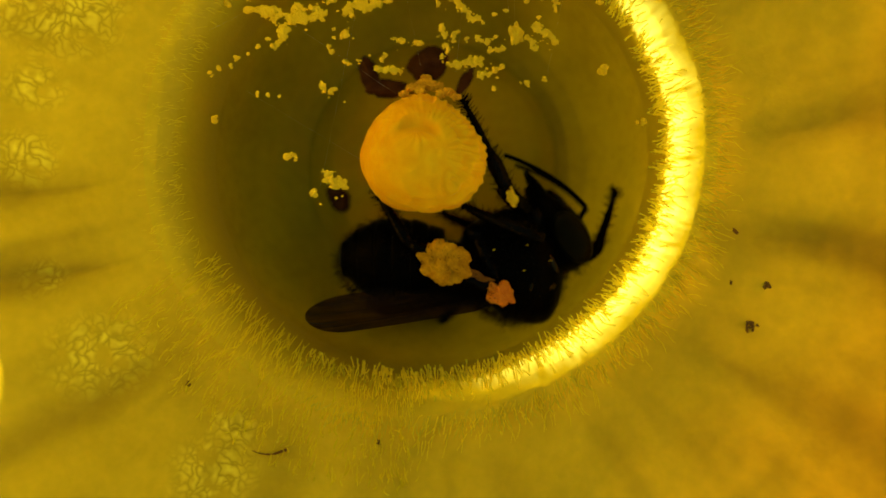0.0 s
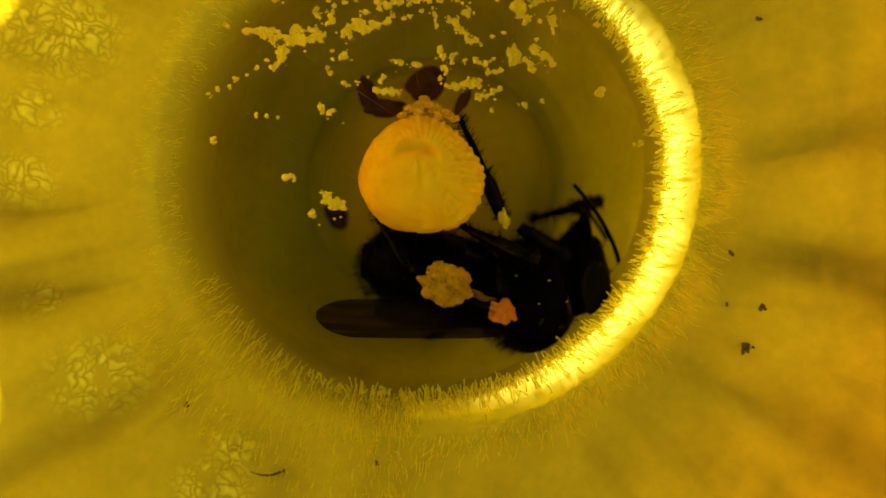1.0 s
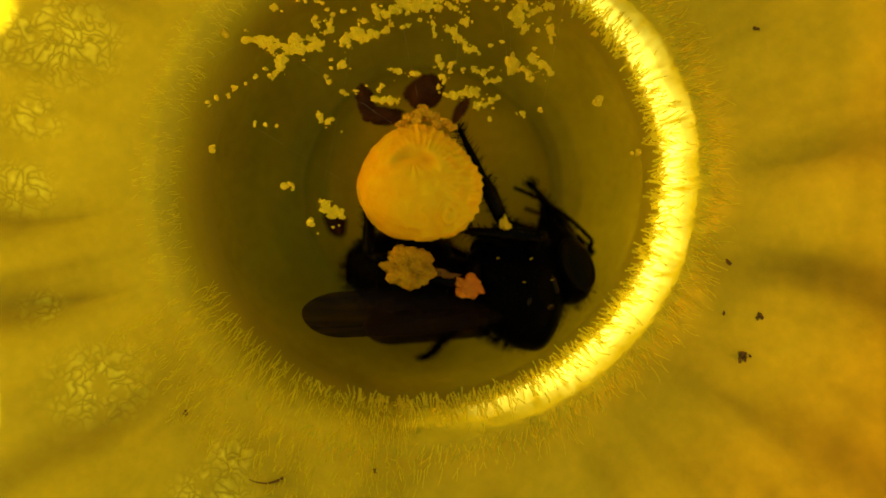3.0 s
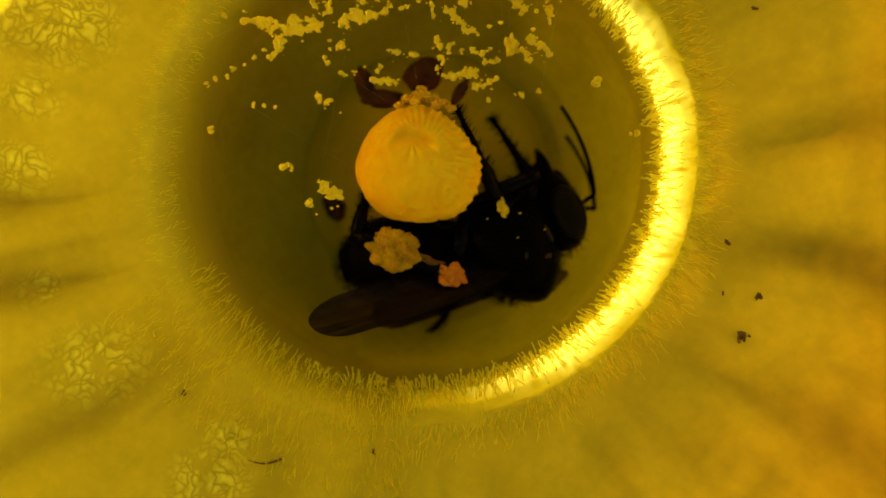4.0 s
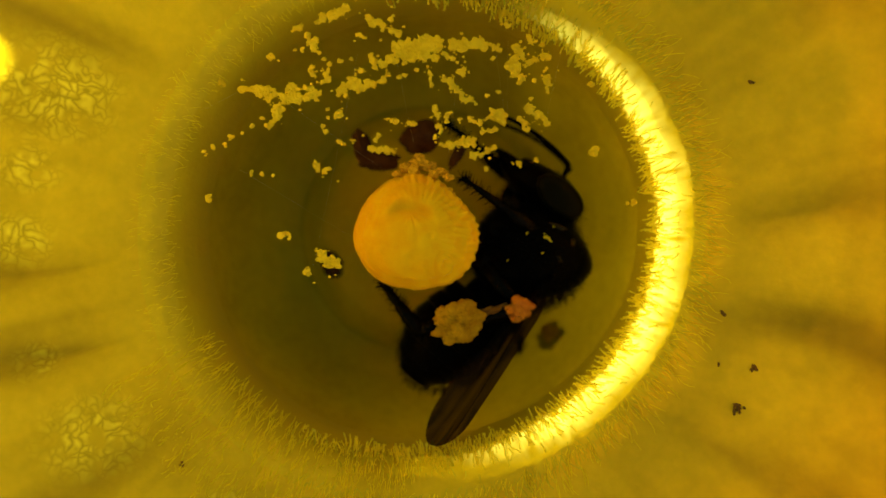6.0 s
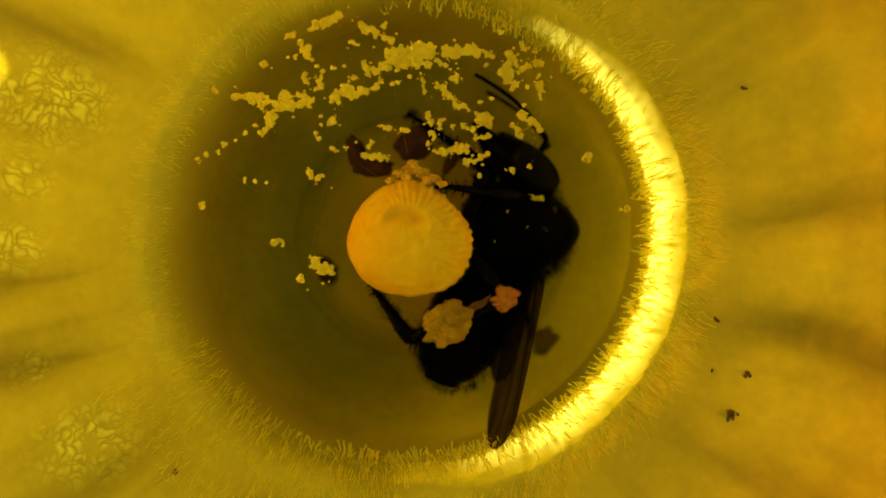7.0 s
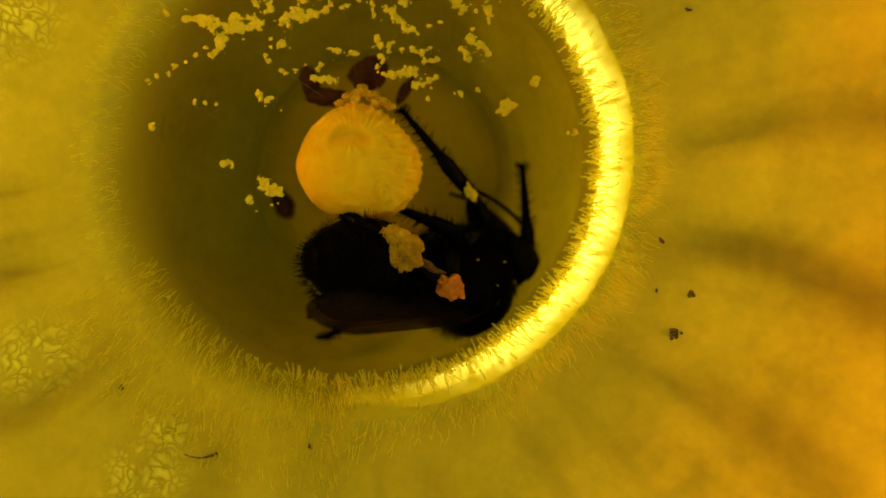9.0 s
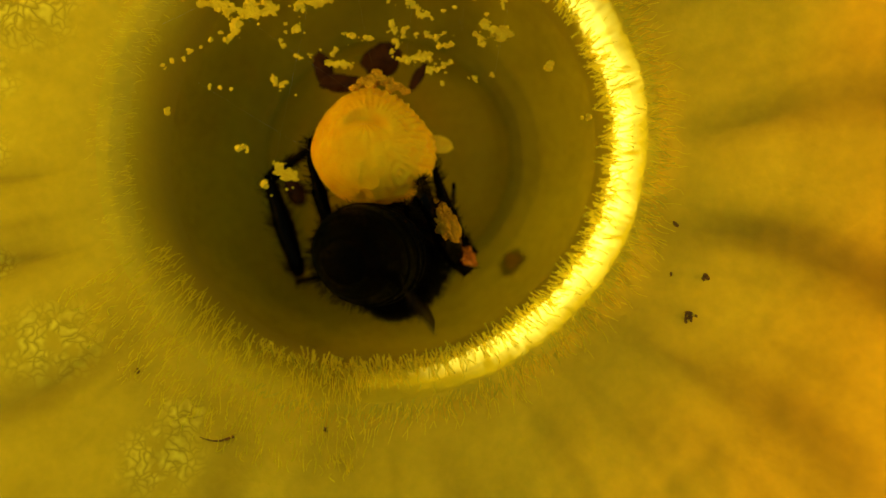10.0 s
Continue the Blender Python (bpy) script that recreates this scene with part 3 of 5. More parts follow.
def squash_flower():
    flower = empty("squash_flower", "open yellow squash flower, hairy at the throat, lit through its petals", "flower")
    corolla(flower)
    edge = fine_profile(RIM_PROFILE, 8)
    rim_steps = 900
    rim = part("throat_rim", sweep(edge, rim_steps, 0.3), RIM, flower, "rim with a glowing band on its sunward side")
    glow_share = []
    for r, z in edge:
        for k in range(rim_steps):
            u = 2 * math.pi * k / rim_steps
            # glow put in by bearing: only the sunward side passes much light
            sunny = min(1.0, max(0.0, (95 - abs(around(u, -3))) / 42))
            # streaks and a ragged edge in the painted glow, like lit hairs
            glow_streak = noise.noise(Vector((math.cos(u) * 52, math.sin(u) * 52, r * 0.6)))
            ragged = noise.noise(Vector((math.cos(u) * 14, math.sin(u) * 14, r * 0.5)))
            outer = min(1.0, max(0.0, (r - 20.9 - 1.0 * sunny + 0.8 * ragged + 0.9 * glow_streak) / 2.0))
            inner = min(1.0, max(0.0, (z - 13.0 - 0.9 * glow_streak) / 0.8))
            clear = min(1.0, max(0.0, 0.86 + 0.9 * glow_streak + 0.2 * ragged))
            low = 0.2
            glow_share.append(inner * (low + (1 - low) * sunny * (1 - outer) * clear))
    # dull cup tone at the foot, petal tone at the top
    tone_share = [min(1.0, max(0.0, (z - 10.4) / 6.4)) ** 1.8 for _, z in edge for _ in range(rim_steps)]
    rim.data.attributes.new("tone_share", "FLOAT", "POINT").data.foreach_set("value", tone_share)
    rim.data.attributes.new("thin", "FLOAT", "POINT").data.foreach_set("value", glow_share)
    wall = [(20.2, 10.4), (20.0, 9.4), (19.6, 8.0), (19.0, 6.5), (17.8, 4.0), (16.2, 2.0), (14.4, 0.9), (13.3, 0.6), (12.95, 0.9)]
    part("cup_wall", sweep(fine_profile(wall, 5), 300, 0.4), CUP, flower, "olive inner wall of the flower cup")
    floor = [(12.95, 0.9), (12.4, 1.2), (11.6, 1.8), (10.4, 2.3), (8.0, 2.5), (5.0, 2.4), (2.0, 2.2), (0.3, 2.2)]
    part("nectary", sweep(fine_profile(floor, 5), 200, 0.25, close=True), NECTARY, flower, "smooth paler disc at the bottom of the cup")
    stalk = [((AXIS.x, AXIS.y, 2.0), 3.0), ((AXIS.x, AXIS.y, -4), 4.2), ((AXIS.x + 1, AXIS.y, -60), 3.2), ((AXIS.x + 4, AXIS.y, -200), 4.0)]
    part("stalk", tubes([stalk], 16), STEM, flower, "green flower stalk")
    flap = anther(flower)
    hair_fields(flower)
    return flap


ground = part("ground", ([(-40000, -40000, -200), (40000, -40000, -200), (40000, 40000, -200), (-40000, 40000, -200)], [(0, 1, 2, 3)]), SOIL)
tagged(ground, "green-brown garden ground under the flower", "ground", kind="structure")
anther_flap = squash_flower()


# ---- pollen caught in a web over the throat ----
SHEET = 15.4  # height of the web


def crust_sheet(blots, seed, cell=0.095):
    """A thin, lumpy crust that fills the round blots (x, y, reach), with a ragged edge and a rounded rim."""
    x0, y0 = min(b[0] - b[2] for b in blots) - 0.2, min(b[1] - b[2] for b in blots) - 0.2
    nx, ny = (int((max(b[k] + b[2] for b in blots) + 0.2 - o) / cell) + 2 for k, o in ((0, x0), (1, y0)))
    gx, gy = np.meshgrid(x0 + cell * np.arange(nx), y0 + cell * np.arange(ny))
    field = np.full(gx.shape, -9.0)
    for x, y, reach in blots:
        field = np.maximum(field, 1 - ((gx - x) ** 2 + (gy - y) ** 2) / reach ** 2)
    rng = random.Random(seed)
    verts, faces, index = [], [], {}

    def corner(a, b):
        if (a, b) not in index:
            x, y = gx[b, a], gy[b, a]
            rise = max(0.0, field[b, a] + 0.3) ** 0.5 * (0.13 + 0.13 * noise.noise(Vector((x * 3.2, y * 3.2, seed))))
            x, y = x + rng.uniform(-0.35, 0.35) * cell, y + rng.uniform(-0.35, 0.35) * cell
            index[a, b] = len(verts)
            verts.extend([(x, y, SHEET + max(0.015, rise)), (x, y, SHEET - 0.6 * max(0.015, rise))])
        return index[a, b]

    filled = set()
    for b in range(ny - 1):
        for a in range(nx - 1):
            f = 0.25 * (field[b, a] + field[b, a + 1] + field[b + 1, a] + field[b + 1, a + 1])
            if f > -3 and f + 0.75 * noise.noise(Vector((gx[b, a] * 2.6, gy[b, a] * 2.6, 4.0 + seed))) > 0.30:
                filled.add((a, b))
    for a, b in filled:
        q = [corner(a, b), corner(a + 1, b), corner(a + 1, b + 1), corner(a, b + 1)]
        faces.append(tuple(q))
        faces.append(tuple(k + 1 for k in reversed(q)))
        for beside, p, r in (((a, b - 1), 0, 1), ((a + 1, b), 1, 2), ((a, b + 1), 2, 3), ((a - 1, b), 3, 0)):
            if beside not in filled:
                faces.append((q[r], q[p], q[p] + 1, q[r] + 1))
    return verts, faces


def pollen_streak(web, width, *points):
    """One clump of caked pollen strung along a bent line, with loose grains beside it."""
    seed = int(1000 * abs(points[0][0] * 3.1 + points[0][1]))
    rng = random.Random(seed)
    blots, spots = [], []
    for (x0, y0), (x1, y1) in zip(points, points[1:]):
        size = math.hypot(x1 - x0, y1 - y0)
        for _ in range(2 + int(size * (2.6 + 3.0 * width))):
            s = rng.random()
            blots.append((x0 + (x1 - x0) * s + rng.gauss(0, width * 0.32), y0 + (y1 - y0) * s + rng.gauss(0, width * 0.32), 0.10 + width * rng.choice((0.25, 0.4, 0.6, 0.85))))
        for _ in range(1 + int(size * 2)):
            s = rng.random()
            spots.append((x0 + (x1 - x0) * s + rng.gauss(0, 0.15 + width * 0.8), y0 + (y1 - y0) * s + rng.gauss(0, 0.15 + width * 0.8), SHEET + rng.gauss(0, 0.08)))
    return part("pollen_clump", join(crust_sheet(blots, seed % 97), grains(spots, 0.085, rng, 1)), POLLEN, web)


def pollen_dot(web, x, y, r=0.16):
    rng = random.Random(int(abs(x * 91 + y * 37) * 10))
    return part("pollen_grain", grains([(x + rng.gauss(0, r * 0.55), y + rng.gauss(0, r * 0.55), SHEET + rng.gauss(0, r * 0.3)) for _ in range(5)], r * 0.6, rng, 2), POLLEN, web)


def spider_web():
    web = empty("spider_web", "fine silk sheet dusted with yellow pollen across the flower throat", "spider web")
    pollen_streak(web, 0.5, (-16.9, 21.0), (-14.6, 20.8), (-13.1, 20.2), (-9.8, 20.4))
    pollen_streak(web, 0.55, (-11.5, 20.6), (-13.1, 20.1), (-14.0, 19.0))
    pollen_streak(web, 0.35, (-14.0, 19.0), (-14.1, 18.1), (-14.9, 17.6))
    pollen_streak(web, 0.4, (-13.1, 21.1), (-10.5, 21.0))
    pollen_streak(web, 0.45, (-10.8, 25.3), (-10.6, 24.5))
    pollen_streak(web, 0.3, (-10.8, 23.0), (-10.9, 21.7))
    pollen_streak(web, 0.35, (-9.4, 23.0), (-9.9, 21.7), (-10.4, 21.7))
    pollen_streak(web, 0.5, (-8.9, 20.9), (-7.8, 21.4), (-6.8, 21.2), (-5.9, 21.4))
    pollen_streak(web, 0.35, (-5.9, 21.4), (-4.5, 21.9))
    pollen_streak(web, 0.25, (-7.1, 22.4), (-6.4, 22.7))
    pollen_streak(web, 0.3, (-8.1, 20.9), (-8.0, 20.1))
    pollen_streak(web, 0.4, (-5.9, 24.0), (-5.4, 23.0), (-3.6, 23.7))
    pollen_streak(web, 0.8, (-3.6, 24.4), (-2.2, 24.9), (0.1, 25.0))
    pollen_streak(web, 0.6, (-2.9, 24.0), (-0.3, 24.0))
    pollen_streak(web, 0.3, (-0.8, 23.3), (-0.4, 21.1))
    pollen_streak(web, 0.3, (0.5, 24.4), (2.0, 23.1))
    pollen_streak(web, 0.4, (2.0, 22.9), (2.9, 22.4))
    pollen_streak(web, 0.35, (0.4, 22.4), (1.5, 21.4), (2.5, 20.3), (3.4, 19.8))
    pollen_streak(web, 0.45, (1.1, 24.9), (3.9, 25.0), (5.5, 24.9))
    pollen_streak(web, 0.3, (6.7, 24.9), (8.1, 23.6), (10.2, 24.0))
    pollen_streak(web, 0.35, (6.9, 24.0), (6.4, 23.1), (7.6, 21.9))
    pollen_streak(web, 0.3, (9.7, 23.1), (9.9, 20.5))
    pollen_streak(web, 0.3, (-0.2, 19.9), (0.2, 18.6), (1.3, 18.9))
    pollen_streak(web, 0.25, (0.5, 17.9), (-0.2, 16.5))
    pollen_streak(web, 0.25, (-4.5, 18.4), (-3.1, 18.1), (-1.8, 17.9))
    pollen_streak(web, 0.35, (-6.1, 15.8), (-4.7, 15.7), (-3.4, 15.5))
    pollen_streak(web, 0.2, (-5.0, 17.2), (-5.4, 16.3))
    pollen_streak(web, 0.35, (-8.8, 18.7), (-8.0, 18.9))
    pollen_streak(web, 0.4, (7.8, 19.7), (9.0, 18.7), (9.9, 18.2))
    pollen_streak(web, 0.3, (3.2, 18.4), (4.0, 18.0))
    pollen_streak(web, 0.45, (0.6, 16.1), (2.5, 16.2), (3.6, 17.0))
    pollen_streak(web, 0.3, (3.9, 17.3), (5.5, 17.6))
    pollen_streak(web, 0.3, (3.0, 15.2), (4.1, 15.4), (5.3, 15.9))
    pollen_streak(web, 0.3, (7.3, 18.7), (8.1, 17.4))
    pollen_streak(web, 0.3, (-10.5, 14.4), (-10.3, 13.5))
    pollen_streak(web, 0.3, (-10.2, 13.8), (-9.2, 13.9))
    pollen_streak(web, 0.25, (6.9, 14.5), (7.8, 14.4))
    pollen_streak(web, 0.2, (-10.0, 17.9), (-9.6, 16.7))
    pollen_dot(web, -20.3, 15.3, 0.16)
    pollen_dot(web, -19.5, 15.8, 0.16)
    pollen_dot(web, -18.6, 16.0, 0.16)
    pollen_dot(web, -18.1, 16.7, 0.16)
    pollen_dot(web, -17.8, 16.8, 0.16)
    pollen_dot(web, -17.0, 17.0, 0.16)
    pollen_dot(web, -16.2, 17.7, 0.16)
    pollen_dot(web, -15.2, 18.4, 0.16)
    pollen_dot(web, -16.3, 13.6, 0.16)
    pollen_dot(web, -15.4, 13.5, 0.16)
    pollen_dot(web, -14.4, 13.3, 0.16)
    pollen_dot(web, 4.5, 20.6, 0.16)
    pollen_dot(web, 4.4, 14.0, 0.16)
    pollen_dot(web, 8.9, 14.9, 0.16)
    pollen_dot(web, -12.4, 24.4, 0.16)
    pollen_dot(web, -11.8, 24.5, 0.16)
    pollen_dot(web, -14.7, 23.9, 0.16)
    pollen_dot(web, -9.9, 23.7, 0.16)
    pollen_dot(web, -8.5, 23.4, 0.16)
    pollen_dot(web, -7.5, 23.6, 0.16)
    pollen_dot(web, -4.3, 22.5, 0.16)
    pollen_dot(web, -3.2, 22.1, 0.16)
    pollen_dot(web, -2.7, 22.3, 0.16)
    pollen_dot(web, -1.7, 22.8, 0.16)
    pollen_dot(web, -2.8, 23.3, 0.16)
    pollen_dot(web, -8.6, 16.4, 0.16)
    pollen_dot(web, -8.2, 16.2, 0.16)
    pollen_dot(web, -9.7, 19.2, 0.16)
    pollen_dot(web, -9.5, 18.4, 0.16)
    pollen_dot(web, 6.8, 22.3, 0.16)
    pollen_dot(web, 7.5, 21.7, 0.16)
    pollen_dot(web, 8.4, 20.3, 0.16)
    pollen_dot(web, 4.9, 23.7, 0.16)
    pollen_dot(web, 8.6, 21.9, 0.16)
    pollen_dot(web, 9.4, 25.0, 0.16)
    pollen_dot(web, 2.1, 18.4, 0.16)
    pollen_dot(web, 5.5, 20.8, 0.16)
    pollen_dot(web, 4.6, 18.5, 0.16)
    pollen_dot(web, -7.3, 16.5, 0.16)
    pollen_dot(web, 1.0, 18.2, 0.16)
    pollen_dot(web, -13.4, 8.2, 0.32)
    pollen_dot(web, -20.0, 11.4, 0.28)
    pollen_dot(web, 14.1, 15.7, 0.3)
    pollen_dot(web, 17.6, 11.0, 0.4)
    pollen_dot(web, 13.7, 21.6, 0.22)
    pollen_dot(web, -13.0, 8.1, 0.25)
    pollen_streak(web, 0.5, (-10.3, 6.8), (-10.1, 6.2), (-9.9, 5.7))
    pollen_streak(web, 0.6, (-9.7, 5.7), (-9.2, 5.5), (-8.6, 6.0))
    pollen_streak(web, 0.35, (-11.4, 5.0), (-11.1, 4.8))
    pollen_streak(web, 0.35, (-10.4, 26.9), (-10.0, 27.3))
    pollen_streak(web, 0.5, (-9.4, 27.4), (-8.3, 27.8), (-7.7, 28.0))
    pollen_streak(web, 0.3, (-7.2, 26.0), (-6.4, 25.6))
    pollen_streak(web, 0.4, (-5.8, 26.9), (-4.3, 26.4), (-3.3, 25.9))
    pollen_streak(web, 0.35, (-3.9, 27.3), (-3.7, 27.6))
    pollen_streak(web, 0.3, (5.8, 26.8), (6.7, 26.6))
    pollen_streak(web, 0.25, (7.8, 25.9), (8.3, 25.3), (9.1, 25.2))
    pollen_streak(web, 0.4, (7.1, 25.3), (7.4, 23.8))
    pollen_streak(web, 0.3, (-12.5, 26.4), (-11.8, 26.3))
    pollen_streak(web, 0.35, (-11.3, 25.6), (-11.0, 24.8), (-10.2, 24.4))
    pollen_streak(web, 0.3, (-14.7, 23.7), (-14.3, 23.9))
    pollen_streak(web, 0.35, (-17.0, 21.0), (-15.2, 20.8), (-14.5, 20.1))
    pollen_streak(web, 0.3, (-6.3, 27.6), (-5.7, 26.9))
    pollen_streak(web, 0.2, (-19.2, 21.8), (-18.6, 21.3))
    pollen_streak(web, 0.5, (-1.3, 25.1), (0.2, 24.8))
    pollen_streak(web, 0.5, (0.9, 24.9), (3.7, 25.1))
    pollen_streak(web, 0.4, (3.7, 25.1), (5.7, 24.7))
    pollen_streak(web, 0.5, (6.7, 22.9), (7.9, 23.2))
    pollen_streak(web, 0.25, (8.2, 23.5), (9.4, 24.2))
    for a, b in (((-22.2, 18.3), (-17.3, 20.8)), ((6.3, 25.4), (6.3, 18.9)), ((-17.3, 13.9), (-7.3, 7.9)), ((-14.8, 20.8), (-3.8, 13.4)), ((-3.9, 25.4), (-1.9, 15.9)), ((5.1, 25.4), (6.1, 18.9)), ((-6.9, 24.3), (-10.8, 5.4)), ((11.1, 24.9), (9.1, 15.0)), ((2.1, 24.4), (1.1, 15.4))):
        part("thread", tubes([curved((*a, SHEET), (*b, SHEET - 0.2), (0, 0, -0.15), 0.0035, 1.0, 6)], 4), SILK, web)
    return web


spider_web()


# ---- debris in the cup and on the petals ----
def lump(name, label, category, at, size, mat, turn=0.0, rough=0.25, seed=1.0, detail=3):
    ob = part(name, blob(size, rough, 0.7, seed, detail), mat, None, "", Matrix.Translation(Vector(at) * MM) @ Matrix.Rotation(turn, 4, "Z"))
    return tagged(ob, label, category)


def speck(name, label, at, spread, n, r, seed):
    """A ragged crumb of dirt lying on a petal."""
    rng = random.Random(seed)
    z = on_petal(*at)
    bits = []
    for _ in range(n):
        size = (r * rng.uniform(0.6, 2.2), r * rng.uniform(0.5, 1.0), r * rng.uniform(0.5, 1.0))
        m = Matrix.Translation((at[0] + rng.gauss(0, spread * 0.8), at[1] + rng.gauss(0, spread * 0.8), z + rng.uniform(0, r))) @ Matrix.Rotation(rng.uniform(0, 3.1), 4, "Z")
        bits.append(moved(raw(blob(size, 0.6, 0.6, rng.uniform(0, 40), 2)), m))
    return tagged(part(name, join(*bits), SPECK), label, "dirt", "specks on the petals")


lump("plant_debris", "dark brown shrivelled fragment behind the anther", "plant debris", (-7.1, 16.8, 9.0), (0.9, 1.7, 1.2), DEBRIS, 0.3, 0.45, 2.0)
lump("plant_debris", "dark brown shrivelled fragment behind the anther", "plant debris", (-5.3, 15.3, 9.5), (1.9, 0.8, 1.0), DEBRIS, 0.1, 0.45, 4.0)
lump("plant_debris", "dark brown rounded husk behind the anther", "plant debris", (-1.4, 17.8, 9.0), (2.0, 1.6, 1.5), DEBRIS, 0.4, 0.25, 6.0)
lump("plant_debris", "thin dark brown splinter behind the anther", "plant debris", (2.1, 16.1, 9.0), (0.5, 1.6, 0.6), DEBRIS, -0.5, 0.45, 8.0)
lump("dropping", "small dark spot on the floor of the cup", "dropping", (-10.9, 5.2, 2.8), (1.0, 1.5, 0.5), DEBRIS, 0.4, 0.35, 3.0)
stain = part("dropping", blob((1.6, 1.3, 0.07), 0.75, 0.45, 9.0, 4), DROPPING, None, "", Matrix.Translation(Vector((12.2, -2.2, 3.75)) * MM) @ Matrix.Rotation(radians(-40), 4, "Z") @ Matrix.Rotation(radians(-51), 4, "Y"))
tagged(stain, "faint mottled red-brown stain on the cup wall", "dropping")
speck("dirt_speck", "dark ragged crumb lying on the petal", (25.6, -6.4), 0.3, 10, 0.16, 1)
speck("dirt_speck", "small dark crumb on the petal", (26.9, -3.1), 0.14, 6, 0.15, 2)
speck("dirt_speck", "small dark crumb on the petal", (24.8, 1.6), 0.12, 4, 0.16, 3)
speck("dirt_speck", "tiny dark grain on the petal", (-5.5, -16.4), 0.05, 3, 0.15, 4)
speck("dirt_speck", "tiny dark grain on the petal", (-21.4, -11.3), 0.05, 2, 0.13, 5)
speck("dirt_speck", "tiny dark grain on the petal", (24.2, -2.8), 0.04, 2, 0.1, 6)
speck("dirt_speck", "tiny dark grain on the petal", (26.7, 21.1), 0.08, 3, 0.14, 7)
curl_at = [(-15.9 + 0.35 * i, -16.8 - 0.35 * math.sin(math.pi * i / 8)) for i in range(9)]
tagged(part("loose_hair", tubes([[((x, y, on_petal(x, y) + 0.12), 0.03 + 0.012 * i) for i, (x, y) in enumerate(curl_at)]], 6), SPECK), "dark curled hair lying on the petal", "hair")


# ---- the bee ----
def spindle(stations, n=28, steps=5):
    """A body along x through stations of (x, half width, half height, z of its middle)."""
    pts = []
    for k, (a, b) in enumerate(zip(stations, stations[1:])):
        before, after = stations[max(k - 1, 0)], stations[min(k + 2, len(stations) - 1)]
        for i in range(steps):
            s = i / steps
            if steps < 4:
                pts.append([p + (q - p) * s for p, q in zip(a, b)])
            else:
                pts.append([0.5 * (2 * p + (q - o) * s + (2 * o - 5 * p + 4 * q - r) * s * s + (3 * p - o - 3 * q + r) * s ** 3) for o, p, q, r in zip(before, a, b, after)])
    pts.append(list(stations[-1]))
    verts, faces = [], []
    for x, w, h, z in pts:
        for k in range(n):
            u = 2 * math.pi * k / n
            verts.append((x, w * math.cos(u), z + h * math.sin(u)))
    for i in range(len(pts) - 1):
        for k in range(n):
            faces.append((i * n + k, i * n + (k + 1) % n, (i + 1) * n + (k + 1) % n, (i + 1) * n + k))
    faces.append(tuple(range(n - 1, -1, -1)))
    faces.append(tuple(range((len(pts) - 1) * n, len(pts) * n)))
    return verts, faces


def coat(count, centre, half, seed, size, test=lambda d: True, back=0.0, radius=0.035):
    """Fur that stands on an egg-shaped body."""
    rng = random.Random(seed)
    paths = []
    while len(paths) < count:
        d = Vector((rng.gauss(0, 1), rng.gauss(0, 1), rng.gauss(0, 1))).normalized()
        if not test(d):
            continue
        p = Vector([c + h * q * 0.98 for c, h, q in zip(centre, half, d)])
        way = (d + Vector((-back, 0, 0)) + Vector((rng.gauss(0, 0.25), rng.gauss(0, 0.25), rng.gauss(0, 0.25)))).normalized()
        paths.append(curved(p, p + way * size * rng.uniform(0.6, 1.2), (rng.gauss(0, 0.05), rng.gauss(0, 0.05), 0), radius, 0.3, 2))
    return tubes(paths, 3)


def leg_piece(points, hairs, seed, hair_size=0.7):
    """A leg segment along x through (x, z, radius), set with bristles."""
    rng = random.Random(seed)
    solid = tubes([[((x, 0, z), r) for x, z, r in points]], 10)
    bristles = []
    for _ in range(int(hairs * 1.9)):
        i = rng.randrange(len(points) - 1)
        s = rng.random()
        x, z, r = [a + (b - a) * s for a, b in zip(points[i], points[i + 1])]
        u = rng.uniform(0, 2 * math.pi)
        way = Vector((0.5, math.cos(u), math.sin(u))).normalized()
        p = Vector((x, 0, z)) + Vector((0, math.cos(u), math.sin(u))) * r * 0.9
        bristles.append(curved(p, p + way * hair_size * rng.uniform(0.5, 1.2), (0, 0, 0), 0.035, 0.3, 2))
    return join(solid, tubes(bristles, 3))


def wing_mesh(length, width, camber=0.5, lead=0.35):
    """A wing blade along -x with a rounded tip, in the plane of y."""
    verts, faces, n, m = [], [], 40, 10
    for i in range(n + 1):
        s = math.sin(0.5 * math.pi * i / n)
        front = lead * width * min(1, 0.22 + 2.4 * s)
        rear = -(1 - lead) * width * (max(0.0, 1 - abs(s - 0.62) ** 2.6 / 0.40) ** 0.75) * (0.22 + 0.78 * min(1, s * 1.7))
        if s > 0.84:
            k = math.sqrt(max(0, 1 - ((s - 0.84) / 0.16) ** 2))
            front, rear = front * k, rear * k
        for j in range(m + 1):
            q = j / m
            y = front + (rear - front) * q
            verts.append((-length * s, y, camber * math.sin(math.pi * q) * 0.6 + 0.10 * math.sin(9 * q + 3 * s) - 0.5 * s * s))
    for i in range(n):
        for j in range(m):
            a = i * (m + 1) + j
            faces.append((a, a + 1, a + m + 2, a + m + 1))
    return verts, faces


NECK, WAIST, WING_ROOT = Vector((3.9, 0, 0.6)), Vector((-4.2, 0, -0.2)), Vector((2.0, 2.4, 2.6))
BEE_SIZE = 1.08


